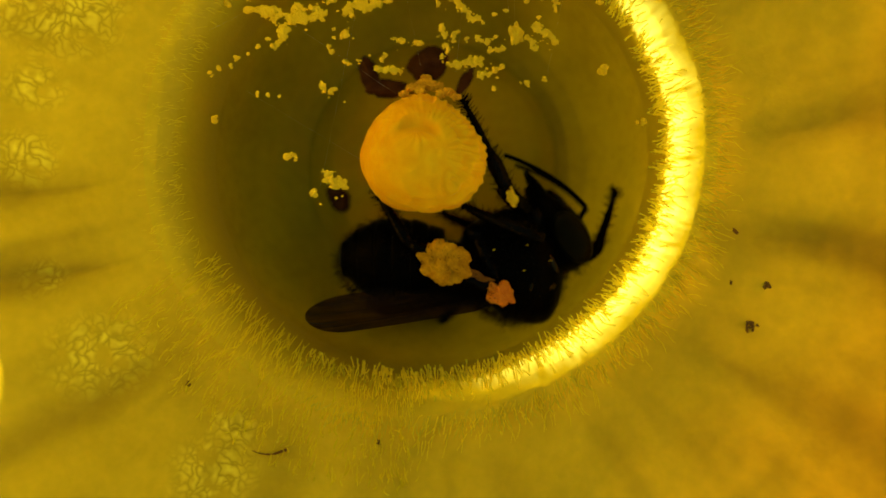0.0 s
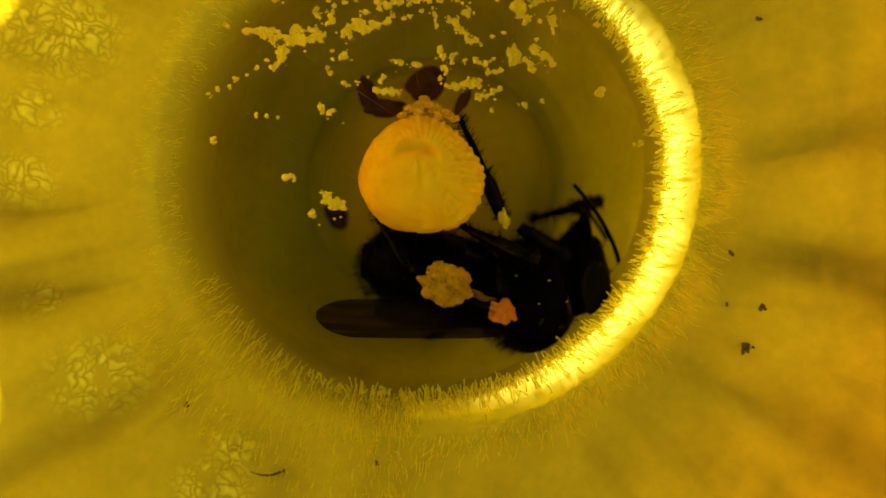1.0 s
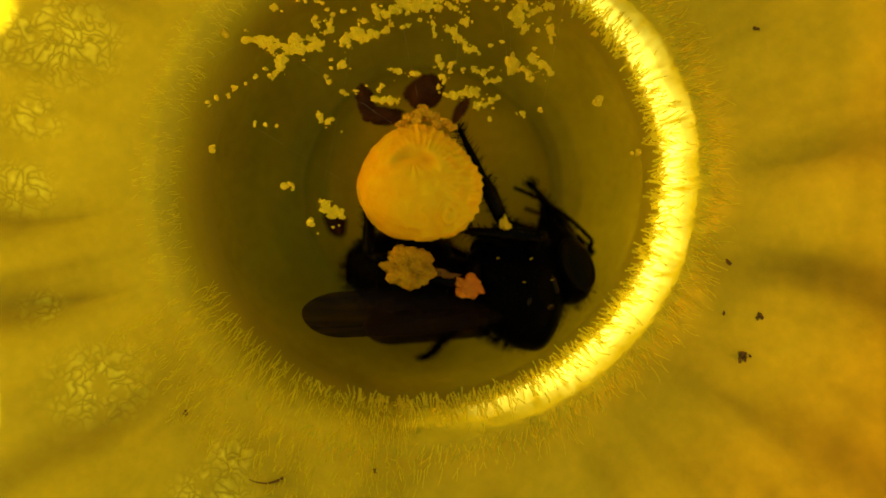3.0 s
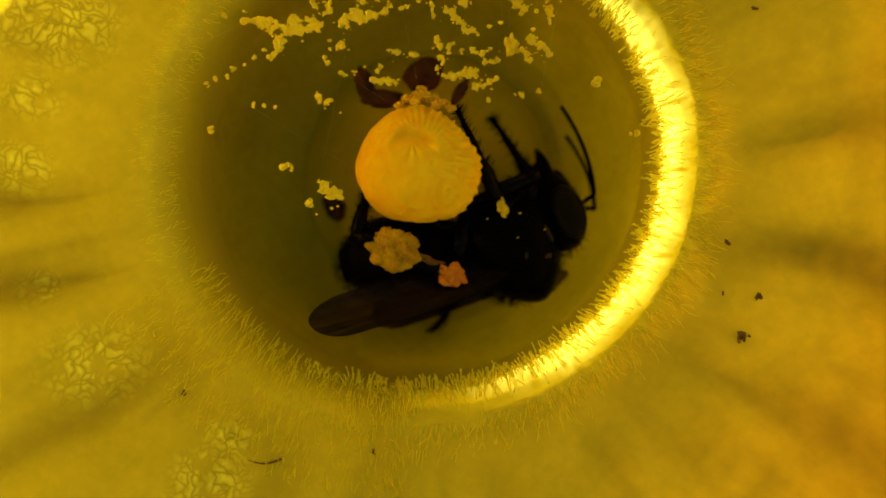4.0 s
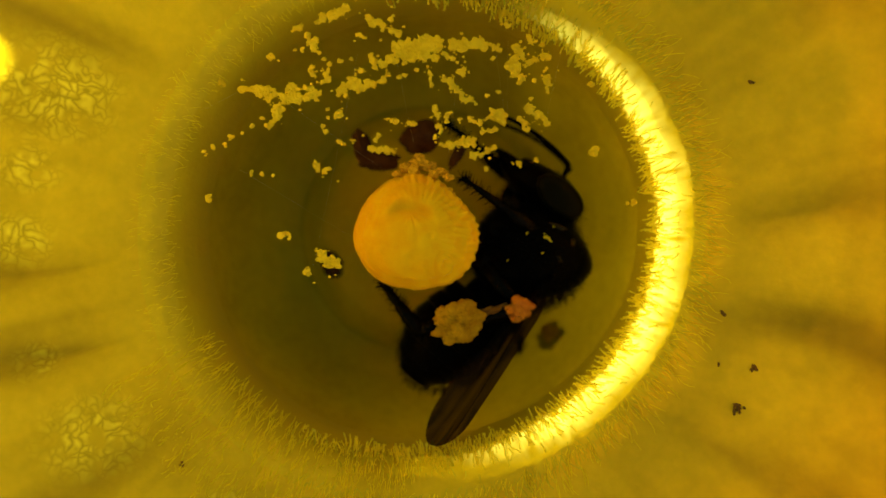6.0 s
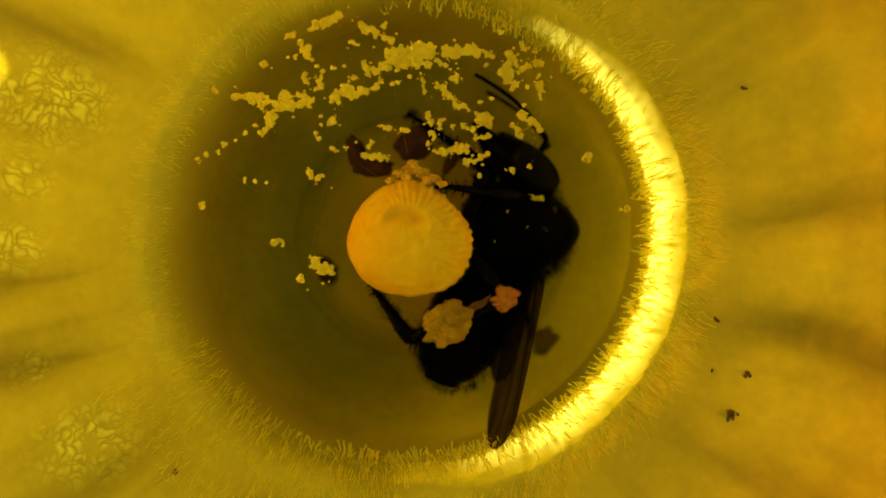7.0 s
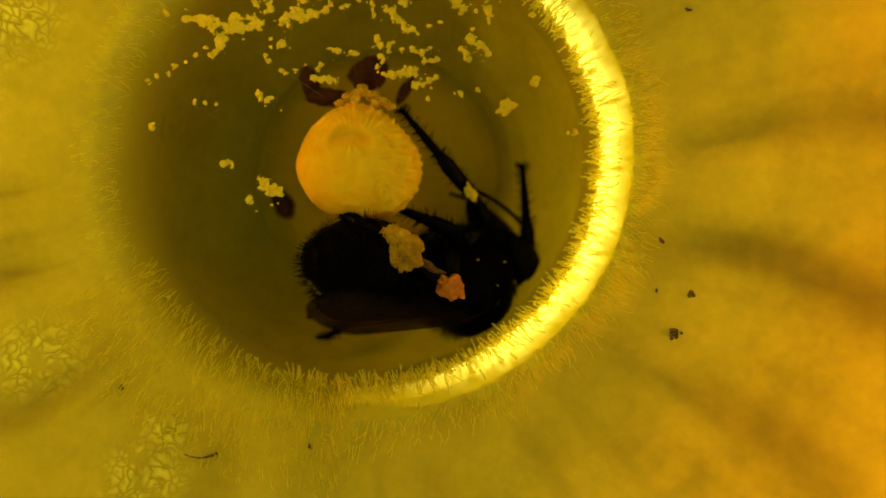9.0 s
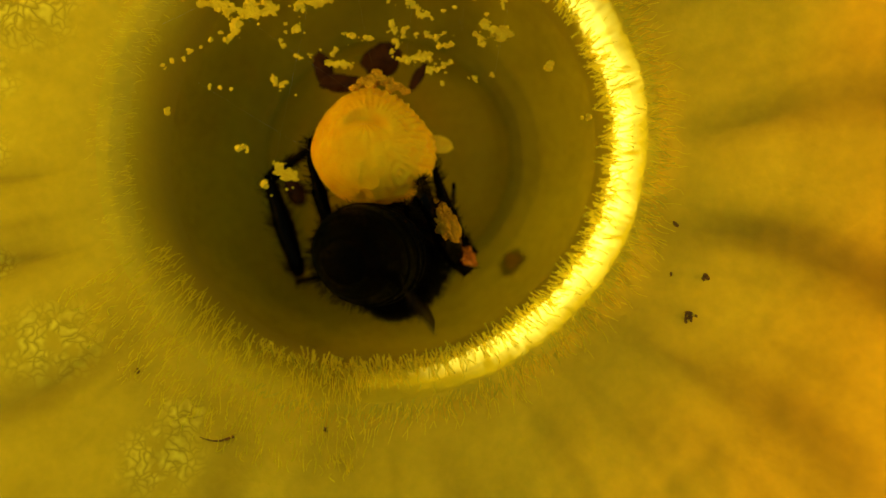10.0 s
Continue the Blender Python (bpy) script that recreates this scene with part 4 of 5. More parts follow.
def carpenter_bee():
    bee = empty("carpenter_bee", "large black bee with smoky wings and pollen-laden legs clasping the anther", "bee")
    thorax = part("thorax", spindle([(-4.6, 0.9, 1.0, -0.2), (-4.2, 2.2, 2.2, -0.1), (-3.0, 3.5, 3.7, 0.3), (-1, 4.2, 5.0, 0.9), (1.4, 4.2, 5.4, 1.25), (3.0, 3.5, 4.3, 1.1), (4.0, 2.2, 2.6, 0.8), (4.4, 1.0, 1.2, 0.6)]), SHEEN, bee)
    part("fur", coat(3200, (-0.1, 0, 0.75), (4.4, 4.2, 5.1), 2, 1.1, lambda d: d.z > -0.3 or abs(d.y) > 0.4, 0.35, 0.03), FUR, thorax, "short black fur")
    for side in (1, -1):
        scale = blob((1.1, 0.7, 0.55), 0.05, 0.8, 4.0, 3)
        part("tegula", scale, GLOSS, thorax, "glossy wing scale", Matrix.Translation((1.9 * MM, side * 2.9 * MM, 3.3 * MM)))
        for x, z, tilt, size in ((2.7, 0.9, 0.4, (0.5, 0.3, 1.5)), (0.9, 2.3, -0.3, (0.35, 0.25, 1.1))):
            sclerite = raw(blob(size, 0.18, 0.7, 7.0 + x, 3))
            lie = math.sqrt(max(0.1, 1 - ((x + 0.1) / 4.5) ** 2 - ((z - 0.7) / 5.4) ** 2)) * 4.15
            part("side_plate", moved(sclerite, Matrix.Translation((x, side * lie, z)) @ Matrix.Rotation(tilt, 4, "Y")), GLOSS, thorax, "small glossy plate on the flank")
        for x, y, z in ((2.7, 1.5, -2.6), (0.2, 1.9, -3.0), (-2.6, 2.1, -2.5)):
            hip = blob((1.25, 1.05, 1.1), 0.12, 0.8, 3.0 + x, 3)
            part("coxa", hip, LEG, thorax, "", Matrix.Translation((x * MM, side * y * MM, z * MM)))

    rng = random.Random(77)
    for x, y, z in ((1.2, 4.5, -0.6), (-1.6, 4.4, -0.9), (2.9, 3.6, 1.2), (0.4, 4.5, 1.4)):
        part("pollen_grain", grains([(x, y, z)], 0.075, rng, 2), POLLEN, thorax, "stray pollen grain")

    # abdomen: overlapping plates, pivot at the waist
    rings, x = [(0.4, 0.7, 0.8, 0)], 0.0
    widths = [2.4, 3.8, 4.3, 4.4, 4.1, 3.2, 1.8]
    for i, w in enumerate(widths):
        prev = rings[-1][1]
        rings += [(x - 0.25, max(prev, w * 0.90), max(prev, w * 0.90) * 0.92, -0.1 * i), (x - 1.40, w, w * 0.92, -0.1 * i), (x - 1.60, w * 0.985, w * 0.90, -0.1 * i), (x - 1.65, w * 0.95, w * 0.87, -0.1 * i)]
        x -= 1.55
    rings.append((x - 0.4, 0.4, 0.4, -0.8))
    abdomen = part("abdomen", spindle(rings, 30, 2), CHITIN, bee, "broad glossy black abdomen", Matrix.Translation(WAIST * MM))
    part("fringe", coat(900, (-6.0, 0, -0.3), (5.5, 4.2, 3.9), 5, 0.8, lambda d: d.x < -0.2 or abs(d.y) > 0.6, 0.6, 0.03), FUR, abdomen, "black bristly fringe")

    # head: face runs down from the crown to the jaws, pivot at the neck
    head = part("head", moved(spindle([(0, 0.5, 0.5, 0), (0.3, 1.7, 1.1, 0), (1.2, 2.8, 1.8, 0.1), (2.6, 3.2, 2.2, 0.25), (4.4, 3.1, 2.1, 0.2), (6.2, 2.3, 1.6, 0.1), (7.6, 1.4, 1.0, 0), (8.6, 0.6, 0.5, 0)], 26),
                Matrix.Translation((1.7, 0, 2.0)) @ Matrix.Rotation(radians(105), 4, "Y")), CHITIN, bee, "broad black head", Matrix.Translation(NECK * MM))
    down = Matrix.Translation((1.7, 0, 2.0)) @ Matrix.Rotation(radians(105), 4, "Y")
    feelers = []
    for side in (1, -1):
        eye = raw(blob((2.5, 0.85, 1.45), 0.0, 1, 0, 3))
        part("eye", moved(eye, down @ Matrix.Translation((2.8, side * 2.75, 0.5))), EYE_BLACK, head, "glossy compound eye")
        jaw = tubes([curved((7.0, side * 1.2, 0.2), (9.8, side * 0.25, 0.3), (0, side * 0.5, 0.1), 0.62, 0.25, 5)], 8)
        part("mandible", moved(jaw, down), CHITIN, head)
        elbow, tip = ((3.8, 1.5, 3.4), (12.4, 2.2, 2.9)) if side > 0 else ((3.2, -1.5, 3.7), (11.0, -2.2, 3.4))
        horn = join(tubes([curved((3.4, side * 0.8, 2.0), elbow, (0.1, 0, 0.1), 0.21, 0.95, 4)], 8), tubes([curved(elbow, tip, (-0.2, 0, 0.6), 0.20, 0.9, 12)], 8))
        root = Matrix.Translation((3.4, side * 0.8, 2.0))
        at = down @ root
        at.translation *= MM
        feelers.append((part("antenna", moved(horn, root.inverted()), CHITIN, head, "elbowed black antenna", at), at))
    shield = raw(blob((1.9, 1.6, 0.5), 0.06, 0.8, 2.0, 3))
    part("clypeus", moved(shield, down @ Matrix.Translation((5.6, 0, 1.55)) @ Matrix.Rotation(0.18, 4, "Y")), GLOSS, head, "glossy face shield")
    part("fur", moved(coat(260, (3.2, 0, 0), (3.4, 3.0, 2.1), 8, 0.8, lambda d: d.x > 0.2 or d.x < -0.6), down), FUR, head)

    # wings: near pair and far pair, pivot at the root
    wings = {}
    for side, key in ((1, "near"), (-1, "far")):
        fore = part("forewing", wing_mesh(20.5 if side == 1 else 16.0, 4.9 if side == 1 else 4.0, 0.5, 0.55), WING, bee, "smoky brown folded forewing")
        for y0, y1, r in ((0.35, 1.6, 0.09), (0.0, -0.6, 0.05), (-0.7, -2.4, 0.045)):
            part("vein", tubes([curved((-0.3, y0 * 0.4, 0.15), (-18.5 if side == 1 else -14.5, y1 * 0.8, 0.05), (0, 0.5 * y0, 0.25), r, 0.4, 10)], 6), CHITIN, fore)
        hind = part("hindwing", wing_mesh(11.5, 3.2, 0.4, 0.40), WING, bee, "smoky brown hindwing")
        wings[key] = (fore, hind)

    legs = {}
    for key, side in (("near_fore", 1), ("far_fore", -1)):
        femur = part("femur", leg_piece([(-0.6, 0, 0.5), (0.6, 0, 0.75), (3.0, 0, 0.72), (4.6, 0, 0.5)], 90, 11, 0.6), LEG, bee)
        tibia = part("tibia", leg_piece([(-0.3, 0, 0.4), (0.8, 0, 0.62), (3.2, 0.1, 0.72), (4.2, 0.1, 0.48), (4.6, 0.1, 0.40), (6.6, 0.15, 0.36), (8.2, 0, 0.22), (9.0, -0.25, 0.2), (9.4, -0.5, 0.08)], 170, 12, 0.7), LEG, bee, "hairy foreleg")
        legs[key] = (femur, tibia)
    part("pollen_crumb", knobbly((0.8, 0.5, 0.55), 21, 60, 0.22, 4), POLLEN, legs["near_fore"][1], "crumb of yellow pollen", Matrix.Translation((0.2 * MM, 0, 0.9 * MM)))
    for key in ("near_mid", "far_mid"):
        femur = part("femur", leg_piece([(-0.6, 0, 0.5), (0.6, 0, 0.7), (3.0, 0, 0.68), (4.5, 0, 0.5)], 80, 13, 0.6), LEG, bee)
        tibia = part("tibia", leg_piece([(-0.3, 0, 0.4), (0.8, 0, 0.6), (3.0, 0, 0.7), (4.0, 0, 0.5), (6.0, 0, 0.4), (7.2, -0.1, 0.24), (8.0, -0.4, 0.1)], 160, 14, 0.8), LEG, bee, "hairy middle leg")
        legs[key] = (femur, tibia)
    for key in ("near_hind", "far_hind"):
        femur = part("femur", leg_piece([(-0.6, 0, 0.5), (0.8, 0, 0.8), (3.2, 0, 0.85), (5.0, 0, 0.6)], 90, 15, 0.7), LEG, bee)
        tibia = part("tibia", leg_piece([(-0.4, 0, 0.5), (1.0, 0, 0.75), (4.2, 0, 0.95), (5.4, 0, 0.8), (7.6, 0, 0.65), (9.0, 0, 0.45)], 200, 16, 1.0), LEG, bee, "brush-haired hind leg")
        foot = part("tarsus", leg_piece([(-0.2, 0, 0.5), (1.0, 0, 0.62), (2.4, 0, 0.5), (3.0, 0.05, 0.34), (3.6, 0.1, 0.42), (4.3, 0.05, 0.28), (5.0, 0, 0.34), (5.8, -0.4, 0.1)], 110, 17, 0.6), LEG, bee)
        legs[key] = (femur, tibia, foot)
    carrier = legs["near_hind"][1]
    part("pollen_load", knobbly((1.85, 1.65, 0.9), 31, 90, 0.24, 5), LOAD, carrier, "large pale yellow lump of pollen", Matrix.Translation((5.6 * MM, 0, 0.6 * MM)))
    part("pollen_smear", knobbly((1.5, 0.36, 0.35), 44, 70, 0.24, 4), SMEAR, carrier, "brown-orange pollen clotted in the leg brush", Matrix.Translation((2.7 * MM, -0.35 * MM, 0.6 * MM)) @ Matrix.Rotation(0.12, 4, "Z"))
    part("pollen_load", knobbly((1.2, 0.95, 0.85), 36, 70, 0.24, 5), ORANGE, carrier, "small orange lump of pollen", Matrix.Translation((0, 0, 0.6 * MM)))
    bee.scale = (BEE_SIZE, BEE_SIZE, BEE_SIZE)
    return bee, head, abdomen, wings, legs, feelers


bee, bee_head, bee_abdomen, bee_wings, bee_legs, bee_feelers = carpenter_bee()


# ---- what moves ----
def glide(rows, t):
    """The values of a table at the time t, on a smooth curve through its rows."""
    if t <= rows[0][0]:
        return list(rows[0][1:])
    for i in range(len(rows) - 1):
        a, b = rows[i], rows[i + 1]
        if t <= b[0] + 1e-9:
            before, after = rows[max(i - 1, 0)], rows[min(i + 2, len(rows) - 1)]
            h = b[0] - a[0]
            s = (t - a[0]) / h
            out = []
            for k in range(1, len(a)):
                da = (b[k] - before[k]) / max(b[0] - before[0], 1e-6) * h
                db = (after[k] - a[k]) / max(after[0] - a[0], 1e-6) * h
                limit = 1.5 * abs(b[k] - a[k])
                da, db = max(-limit, min(limit, da)), max(-limit, min(limit, db))
                out.append((2 * s ** 3 - 3 * s * s + 1) * a[k] + (s ** 3 - 2 * s * s + s) * da + (3 * s * s - 2 * s ** 3) * b[k] + (s ** 3 - s * s) * db)
            return out
    return list(rows[-1][1:])


def aimed(start, end, up):
    """A pose at start whose x axis points to end and whose z axis leans to up."""
    x = (end - start).normalized()
    y = up.cross(x)
    y = y.normalized() if y.length > 1e-6 else x.orthogonal().normalized()
    z = x.cross(y)
    m = Matrix((x, y, z)).transposed().to_4x4()
    m.translation = start * MM
    return m


def knee_of(hip, foot, a, b, lean):
    """The knee of a leg with segments a and b that bends towards lean."""
    d = foot - hip
    size = min(d.length, 0.98 * (a + b))
    way = d.normalized()
    s = max(-a, min(a, (a * a - b * b + size * size) / (2 * size)))
    rise = math.sqrt(max(0.0, a * a - s * s))
    side = (lean - way * lean.dot(way)).normalized()
    return hip + way * s + side * rise


def hanging_clump():
    ob = part("pollen_clump", knobbly((0.65, 0.9, 0.5), 55, 60, 0.22, 4), POLLEN)
    return tagged(ob, "loose yellow pollen clump dangling from silk", "pollen")


clump = hanging_clump()


def motions():
    # seconds; place of the thorax (mm); heading, dip, roll; head, abdomen and wing angles
    rows_bee = [
        (0, 6.56, -0.59, 8, 14.2, 0, 0, 1.8, -13.8, -1.6),
        (0.5, 8.05, -1.29, 8, 3.5, 0, 0, -8.8, -7.9, 2.2),
        (1, 8.6, -1.63, 8, -2, 0, 0, -10.2, -4.5, 4.8),
        (1.5, 5.86, 0.53, 8, 23.2, 0, -8, -22.4, -8.3, 0.8),
        (2, 7.25, 0.23, 8, 10, 0, -18, -10, -7.9, 5),
        (2.5, 7.95, 1.11, 8, 13.9, 0, -18, 3.8, -8.2, 4.1),
        (2.7, 7.68, 0.23, 8, 9.5, 0, -15, 2.4, -9.6, 3.7),
        (3.8, 6.55, -1.13, 8, -3.9, 0, -20, -3.5, -3.5, 8.6),
        (4, 6.75, 2.29, 8, 16.1, 0, -12, -11.7, -2.9, 7.4),
        (4.5, 8.9, 7.04, 8, 42.5, 0, -3, 0.5, -4.4, 6.2),
        (5, 8.05, 9.47, 8, 65.4, 0, 0, -17.6, -7, 5.3),
        (5.5, 7.75, 7.38, 8, 63.1, 0, 0, -19.1, -7.1, 5.8),
        (5.7, 8.06, 6.76, 8, 60.6, 0, 0, -23.9, -10.8, -1.2),
        (6.8, 8.74, 8.01, 8, 62.8, 0, 0, -34, -10.5, -0.6),
        (7, 7.45, 9.6, 8, 73.8, 0, 0, -39.7, -5.1, 7.1),
        (7.5, 8.44, 5.87, 8, 48.6, 0, 0, -32.5, -2.7, 2.3),
        (8, 8.95, 5.54, 8, 41.1, 0, -6, 0.2, -8.7, 6.6),
        (8.5, 10.2, 6.26, 8, 40.3, 0, -6, -15.4, -6.4, 5.3),
        (8.8, 8.58, 3.21, 8, 30.8, 18, -5, -8.6, -10.9, 0.8),
        (9, 8.1, -1.31, 8, 2.2, 32, 0, 20, -2.7, 3.7),
        (9.2, 3.08, -2.46, 8, -17.9, 57, 0, 20, 8.7, 7),
        (9.5, 1.63, -2.03, 8, -19.4, 69, 0, 20, 8.3, 5),
        (9.8, 1.62, -1.06, 8.5, -16.1, 76, 0, 20, 12, 4.5),
        (10, 0.85, -0.97, 8.5, -22.5, 78, 0, 20, 16.3, 4.5),
    ]
    # seconds; knee and a point further down the shin (mm)
    rows_hind = [
        (0, 5.21, -4.08, 12.5, 0.05, -1.23, 13),
        (0.5, 5.36, -3.86, 12.5, 0.33, -1.26, 13),
        (1, 5.6, -3.92, 12.5, 0.51, -1.46, 13),
        (1.5, 1.88, -1.24, 12.5, -3.29, 0.94, 13),
        (2, 2.73, -0.93, 12.5, -2.45, 1.05, 13),
        (2.5, 3.05, -0.58, 12.5, -2.4, 0.78, 13),
        (2.7, 3.03, -0.44, 12.5, -2.52, 0.87, 13),
        (3.8, 1.83, -2.2, 12.5, -3.09, 0.65, 13),
        (4, 1.31, -1.54, 12.5, -3.24, 0.42, 13),
        (4.5, 1.07, -0.75, 12.5, -3.22, 0.64, 13),
        (5, 7.18, 2.3, 12.5, 2.12, 0.57, 13),
        (5.5, 7.35, 1.61, 12.5, 1.96, 0.41, 13),
        (5.7, 7.72, 1.37, 12.5, 2.22, 0.19, 13),
        (6.8, 7.56, 1.92, 12.5, 1.96, 0.67, 13),
        (7, 6.97, 3, 12.5, 1.95, 0.85, 13),
        (7.5, 7.34, 0.51, 12.5, 1.7, 0.38, 13),
        (8, 7.31, 0.99, 12.5, 1.82, 0.57, 13),
        (8.5, 7.7, 2.15, 12.5, 2.21, 1.18, 13),
        (8.8, 7.61, -0.55, 12.5, 2.01, 0.78, 13),
        (9, 6.57, -2.75, 15.5, 1.89, 0.53, 16),
        (9.2, 4.98, -4.59, 15.3, 1.17, -0.69, 15.8),
        (9.5, 6.17, -4.51, 14.5, 4.13, -1.21, 15),
        (9.8, 7.6, -1.5, 12.5, 5.5, 1.6, 16.5),
        (10, 6.2, -1.9, 12, 4.2, 1.35, 16.6),
    ]
    rows_fore = [
        (0, 6.29, 4.77, 11.84, 2.05, 12.73, 14.5),
        (0.5, 6.06, 4.68, 11.91, 2.01, 12.76, 14.5),
        (1, 5.79, 4.65, 11.96, 1.98, 12.86, 14.5),
        (1.5, 6.1, 4.65, 11.98, 2.04, 12.74, 14.5),
        (2, 6.06, 4.59, 11.88, 2.11, 12.71, 14.5),
        (2.5, 6.51, 4.9, 11.91, 2.06, 12.77, 14.5),
        (2.7, 6.36, 4.99, 11.9, 1.99, 12.9, 14.5),
        (3.8, 5.47, 4.41, 11.56, 2.1, 12.68, 14.5),
        (4, 5.95, 4.75, 11.68, 2, 12.81, 14.5),
        (4.5, 8, 5.57, 11.32, 2.52, 12.51, 14.5),
        (5, 10.31, 8.71, 11.71, 2.28, 12.72, 14.5),
        (5.5, 10.37, 7.52, 11.35, 2.99, 12.41, 14.5),
        (5.7, 10.28, 6.86, 11.52, 3.36, 12.48, 14.5),
        (6.8, 10.21, 11.79, 9.4, 2.5, 13.49, 14.5),
        (7, 9.97, 12.24, 10.45, 1.54, 13.15, 14.5),
        (7.5, 10.64, 7.49, 11.07, 3.17, 12.05, 14.5),
        (8, 9.75, 7.27, 10.4, 2.8, 12.09, 14.5),
        (8.5, 9.86, 7.26, 11.26, 2.69, 12.4, 14.5),
        (8.8, 9.26, 6.85, 11.29, 2.35, 12.35, 14.5),
        (9, 8.42, 6.06, 11.3, 2.54, 12.66, 14.5),
        (9.2, 6.79, 4.53, 11.73, 2.58, 12.46, 14.5),
        (9.5, 5.87, 3.81, 12, 2.5, 12.29, 14.5),
        (9.8, 4.68, -3.26, 7.53, 2.22, 2.55, 14.5),
        (10, 3.88, -3.36, 7.53, 1.42, 2.45, 14.5),
    ]
    rows_far = [
        (0, 14.73, -2.93, 4.65, 16.28, 5.14, 10),
        (0.5, 12.97, -0.33, 4.43, 9.58, 6.98, 10),
        (1, 16.66, 6.81, 4.02, 9.14, 4.86, 10),
        (1.5, 10.95, 7.26, 5.27, 4.25, 12.61, 10),
        (2, 14.96, 4.68, 4.34, 7.93, 8.51, 10),
        (2.5, 14.55, 4.84, 3.5, 8.27, 8.62, 10),
        (2.7, 15.15, 4.72, 3.76, 8.52, 8.35, 10),
        (3.8, 11, -0.05, 4.79, 10.23, 8.21, 10),
        (4, 10.65, 6.36, 5.24, 5.37, 13.1, 10),
        (4.5, 9.48, 11.18, 2.54, 3.5, 13.32, 10),
        (5, 10.1, 15.68, 4.64, 1.9, 15.61, 10),
        (5.5, 7.34, 15.69, 6.15, -1.64, 14.93, 10),
        (5.7, 7.81, 14.43, 5.55, 0.61, 19.37, 10),
        (6.8, 8.84, 13.05, 3.95, 1.85, 16.29, 10),
        (7, 6.11, 15.38, 6.52, -1.64, 20.27, 10),
        (7.5, 8.97, 13.55, 5.57, 0.29, 14.62, 10),
        (8, 12.22, 10.34, 4.23, 4.44, 11.83, 10),
        (8.5, 13.78, 11.3, 4.11, 9.38, 17.78, 10),
        (8.8, 15.86, 4.35, 5.54, 15.54, 13.07, 10),
        (9, 14.73, -0.63, 6.43, 13.57, 8.42, 10),
        (9.2, 7.17, -0.57, 3.17, 1.1, 2.96, 10),
        (9.5, 4.66, -2.12, 2.99, -0.1, 2.81, 10),
        (9.8, -7.99, -2.99, 4.83, -8.11, 5.33, 10),
        (10, -0.5, -2.2, 4.5, -9.7, -4.0, 4.8),
    ]
    # seconds; foot (mm)
    rows_mid = [(0, 1.2, 4.2, 11), (4.0, 1.2, 4.4, 11), (4.6, 3.2, 7.0, 11), (8.4, 3.2, 7.0, 11), (9.0, 1.2, 4.4, 12), (10, 2.4, 5.4, 11)]
    late = {"near_mid": [(9, 5.45, 0.74, 10, 3.3, 4.83, 12), (9.2, 3.82, 2.44, 10, 2.78, 7.12, 12), (9.5, 3.98, 2.29, 10, 2.43, 5.37, 12), (9.8, 7.4, 0.2, 10, 4.1, 7.2, 12), (10, 6.5, -0.3, 10, 3.6, 6.9, 12)],
            "far_mid": [(9, -6.24, 3.37, 10, -6.56, 5.57, 13), (9.2, -6.22, 2.64, 10, -8.37, 9.27, 13), (9.5, -6.71, 1.68, 10, -7.41, 6.51, 13), (9.8, -4.99, 1.82, 10, -8.11, 7.41, 13), (10, -6.45, 1.71, 10, -7.36, 6.54, 13)],
            "far_hind": [(9, -2.25, -3.02, 6, -7.15, -1.96, 4), (9.2, -4.56, -0.35, 6, -12.73, -2.76, 4), (9.5, -1.8, -1.16, 6, -9.6, -3.0, 4), (9.8, -2.46, -1.74, 6, -8.1, -3.7, 4), (10, -9.6, -3.0, 8, -11.4, 3.2, 9)]}
    # seconds; how far the folded wings turn on edge
    turns = [(0, 0), (4.5, 0), (5, -9), (5.5, 0), (6.8, -10), (7, -14), (7.5, -4), (8, 2), (10, 0)]
    steps = [0.1 * i for i in range(101)]
    keys = {name: [] for name in ("bee", "head", "abdomen", "wing_near", "wing_far", "hind_near", "hind_far")}
    limbs = {(leg, k): [] for leg in bee_legs for k in range(len(bee_legs[leg]))}
    for t in steps:
        x, y, z, heading, dip, roll, nod, curl, wing = glide(rows_bee, t)
        body = pose(x * MM, y * MM, z * MM, 90 + roll, dip, heading)
        keys["bee"].append((t, body))
        keys["head"].append((t, pose(*(NECK * MM), 0, nod, 0)))
        keys["abdomen"].append((t, pose(*(WAIST * MM), 0, curl, 0)))
        twist = 34 + glide(turns, t)[0] - 1.7 * roll
        for side, key in ((1, "near"), (-1, "far")):
            root = Vector((WING_ROOT.x, WING_ROOT.y * side, WING_ROOT.z)) * MM
            spread = pose(*root, 0, wing - 3, 0) @ pose(0, 0, 0, 0, 0, -11 * side) @ pose(0, 0, 0, twist, 0, 0)
            keys["wing_" + key].append((t, spread if side == 1 else pose(*root, 0, wing - 3, 0) @ pose(0, 0, 0, 0, 0, -2) @ pose(0, 0, 0, twist + 6, 0, 0)))
            keys["hind_" + key].append((t, pose(*(root + Vector((-1.2, 0, -0.5)) * MM), 0, wing - 6, 0) @ pose(0, 0, 0, twist - 6 if side == 1 else twist + 2, 0, 0)))
        inside = (body @ Matrix.Scale(BEE_SIZE, 4)).inverted()

        def local(p):
            return inside @ (Vector(p) * MM) / MM

        up = inside.to_3x3() @ Vector((0, 0, 1))
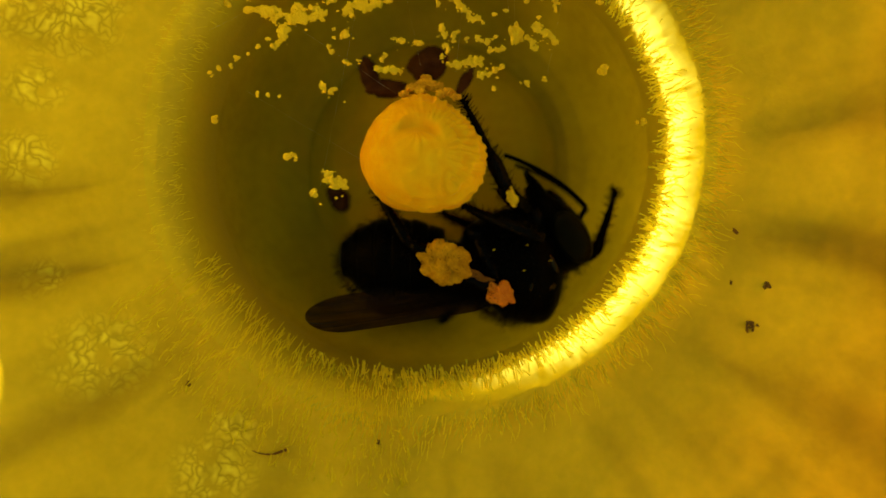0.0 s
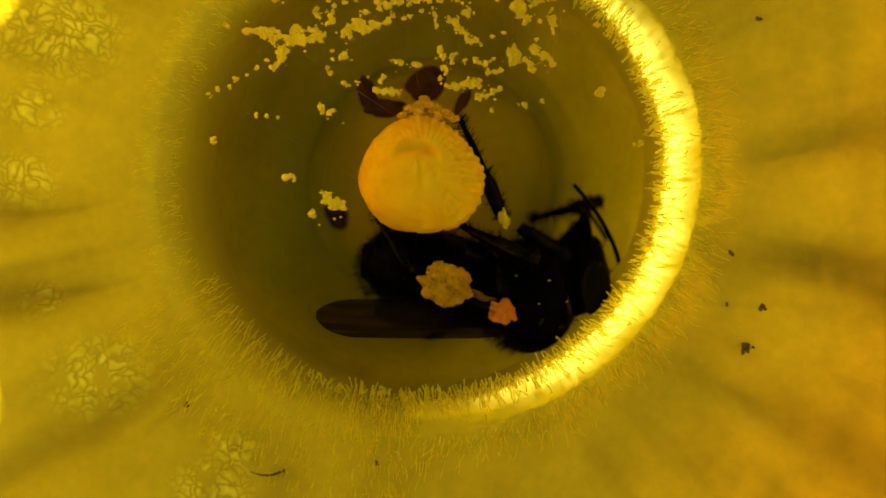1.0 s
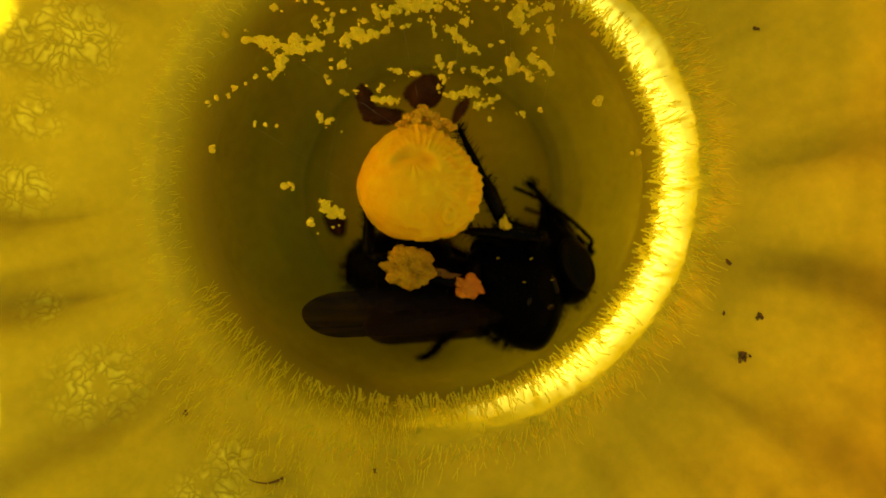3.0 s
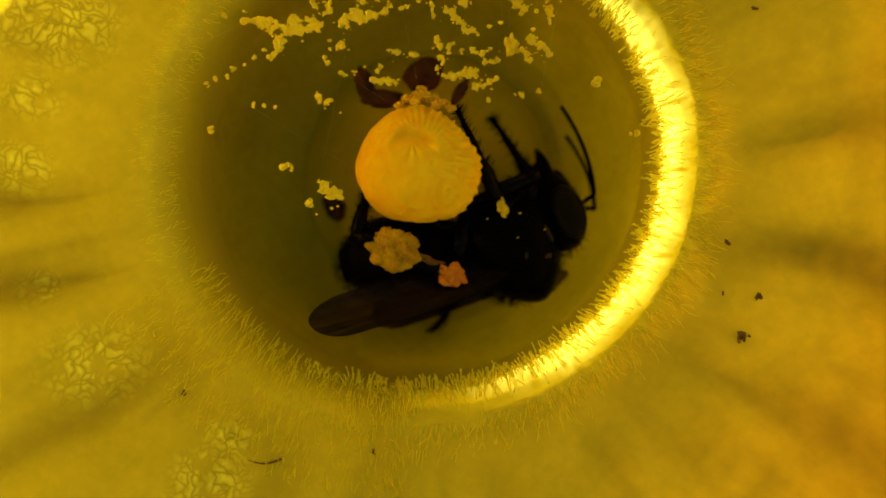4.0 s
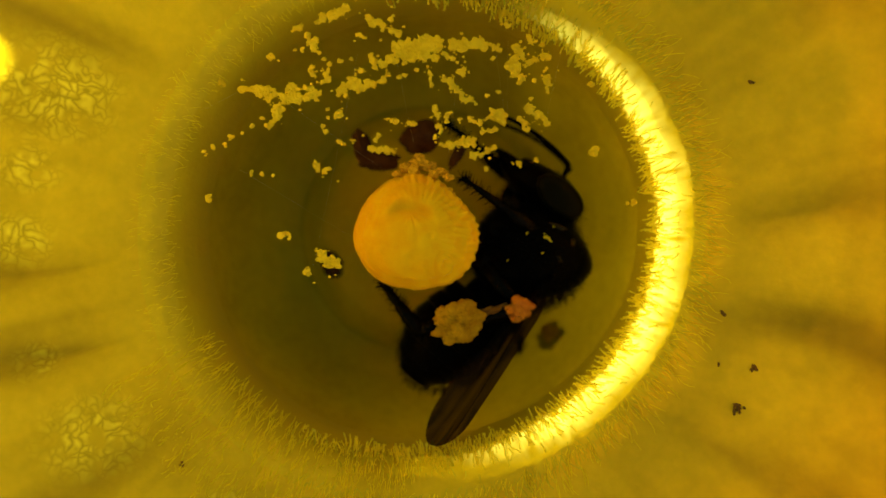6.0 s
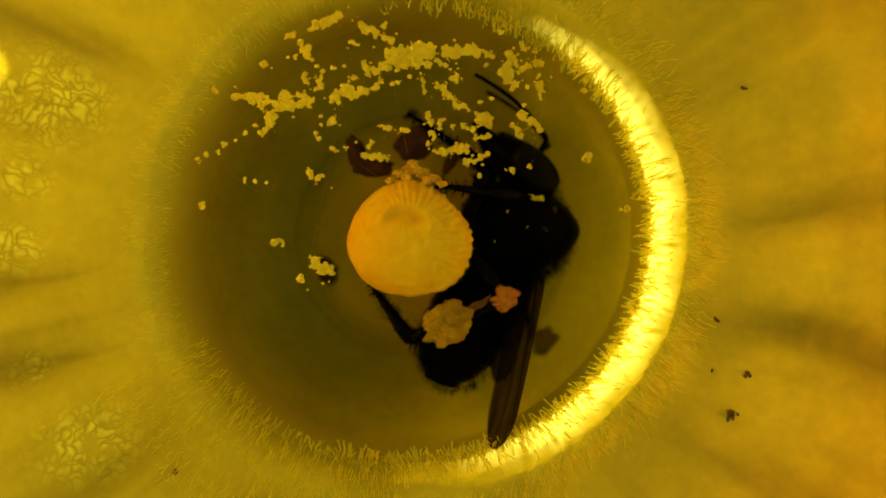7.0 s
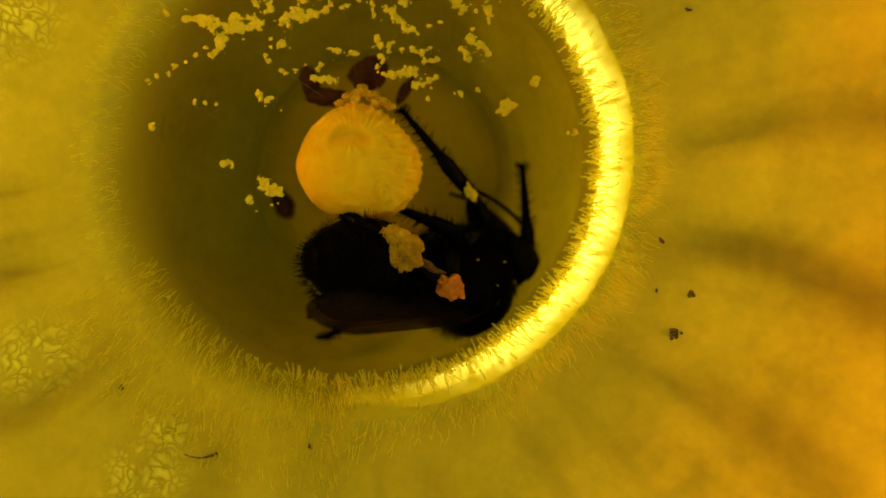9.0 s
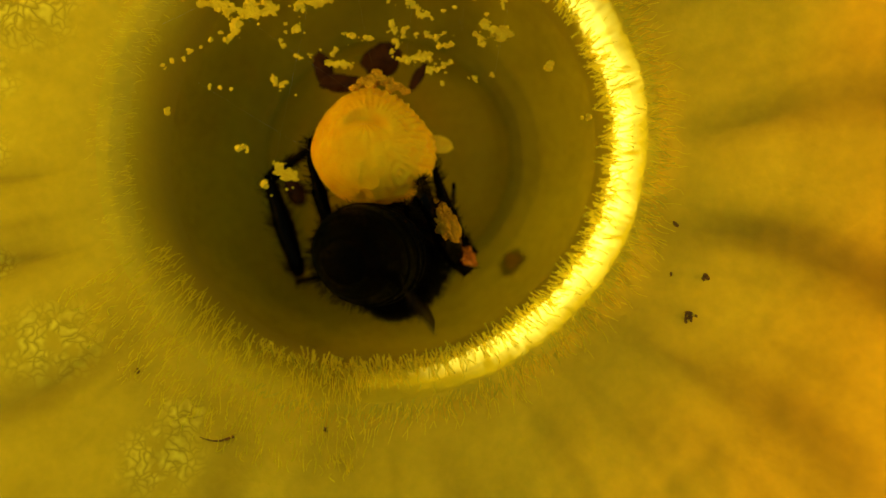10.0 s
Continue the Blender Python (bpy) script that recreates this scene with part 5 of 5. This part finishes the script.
        for leg, hip, table in (("near_hind", (-2.6, 2.2, -2.8), rows_hind), ("near_fore", (2.6, 1.6, -3.0), rows_fore), ("far_fore", (2.8, -1.6, -3.0), rows_far)):
            v = glide(table, t)
            knee, point = local(v[:3]), local(v[3:])
            limbs[leg, 0].append((t, aimed(Vector(hip), knee, up)))
            lean = up
            if leg == "near_hind":
                # the shin rolls until its flat load stands on edge
                edge = radians(72) * min(1, max(0, (t - 9.05) / 0.2))
                lean = up * math.cos(edge) + (point - knee).cross(up).normalized() * math.sin(edge)
            limbs[leg, 1].append((t, aimed(knee, point, lean)))
            if leg == "near_hind":
                ankle = knee + (point - knee).normalized() * 8.8
                limbs[leg, 2].append((t, aimed(ankle, local(Vector((-6.6, 6.0, 12.0)).lerp(Vector((2.3, 7.2, 12.0)), min(1, max(0, (t - 9.2) / 0.4)))), up)))
        for leg, hip, foot, lean, a, b in (("near_mid", (0.2, 2.0, -3.4), local(glide(rows_mid, t)), Vector((-0.3, 1, 0.2)), 4.5, 8.0),
                                           ("far_mid", (0.2, -2.0, -3.4), local((-0.5, 3.6, 6.0)), Vector((-0.2, -1, 0.3)), 4.5, 8.0),
                                           ("far_hind", (-2.6, -2.2, -2.8), Vector((-8.0, -5.0, 5.2)), Vector((-0.4, -0.5, 1)), 5.0, 13.0)):
            hip = Vector(hip)
            knee = knee_of(hip, foot, a, b, lean)
            share = 0.0
            if leg in late:
                v = glide(late[leg], t)
                share = min(1, max(0, (t - 8.95) / 0.25))
                knee, foot = knee.lerp(local(v[:3]), share), foot.lerp(local(v[3:]), share)
            limbs[leg, 0].append((t, aimed(hip, knee, Vector((0, 0, 1)))))
            limbs[leg, 1].append((t, aimed(knee, foot, Vector((0, 0, 1)))))
            if leg == "far_hind":
                limbs[leg, 2].append((t, aimed(knee + (foot - knee).normalized() * 8.8, (foot + (foot - knee)).lerp(hip + Vector((-2, 0, -1)), share).lerp(local((-8.2, 9.0, 10)), min(1, max(0, (t - 9.8) / 0.2))), Vector((0, 0, 1)))))
    walk(clump, [(t, pose(x * MM, y * MM, z * MM, 0, 0, turn)) for t, x, y, z, turn in [(0, 6.42, 18.92, 14.9, 0), (2.5, 6.45, 18.95, 14.9, 0), (4.5, 6.5, 18.98, 14.9, 0), (4.8, 6.5, 19.37, 14.9, 5), (5, 5.26, 18.85, 14.9, 20), (5.5, 5.19, 18.47, 14.9, 40), (5.7, 5.57, 18.84, 14.9, 45), (6.8, 5.09, 18.55, 14.9, 60), (7, 4.89, 19.07, 14.9, 55), (7.5, 5.81, 17.92, 14.9, 50), (8, 6.93, 15.61, 14.9, 40), (8.5, 9.51, 15.69, 14.9, 80), (8.8, 12.74, 15.27, 14.9, 100), (9, 11.48, 13.43, 14.9, 120), (9.2, 11.21, 14.24, 14.9, 120), (9.5, 9.94, 18.57, 14.9, 100), (10, 9.88, 18.68, 14.9, 100)]])
    # a leg drags the flap out from under the anther
    walk(anther_flap, [(t, pose(x * MM, y * MM, 12.5 * MM, 0, 0, turn)) for t, x, y, turn in ((0, 1.9, 8.4, -30), (9.3, 1.9, 8.4, -30), (9.7, 4.2, 9.0, -12), (10, 4.2, 9.0, -12))])
    walk(bee, keys["bee"])
    walk(bee_head, keys["head"])
    walk(bee_abdomen, keys["abdomen"])
    # seconds; how far the antennae are folded against the face
    folds = [(0, 24), (1.0, 24), (1.35, 2), (1.6, 2), (1.95, 36), (2.6, 34), (3.7, 24), (4.0, -4), (4.5, -8), (5.0, 22), (5.5, 8), (6.8, 0), (7.5, -8), (8.0, 18), (8.5, -26), (8.8, 0), (9.0, 24), (10, 26)]
    for feeler, at in bee_feelers:
        walk(feeler, [(t, at @ pose(0, 0, 0, 0, glide(folds, t)[0], 0)) for t in steps])
    for key in ("near", "far"):
        walk(bee_wings[key][0], keys["wing_" + key])
        walk(bee_wings[key][1], keys["hind_" + key])
    for (leg, k), rows in limbs.items():
        walk(bee_legs[leg][k], rows)


motions()
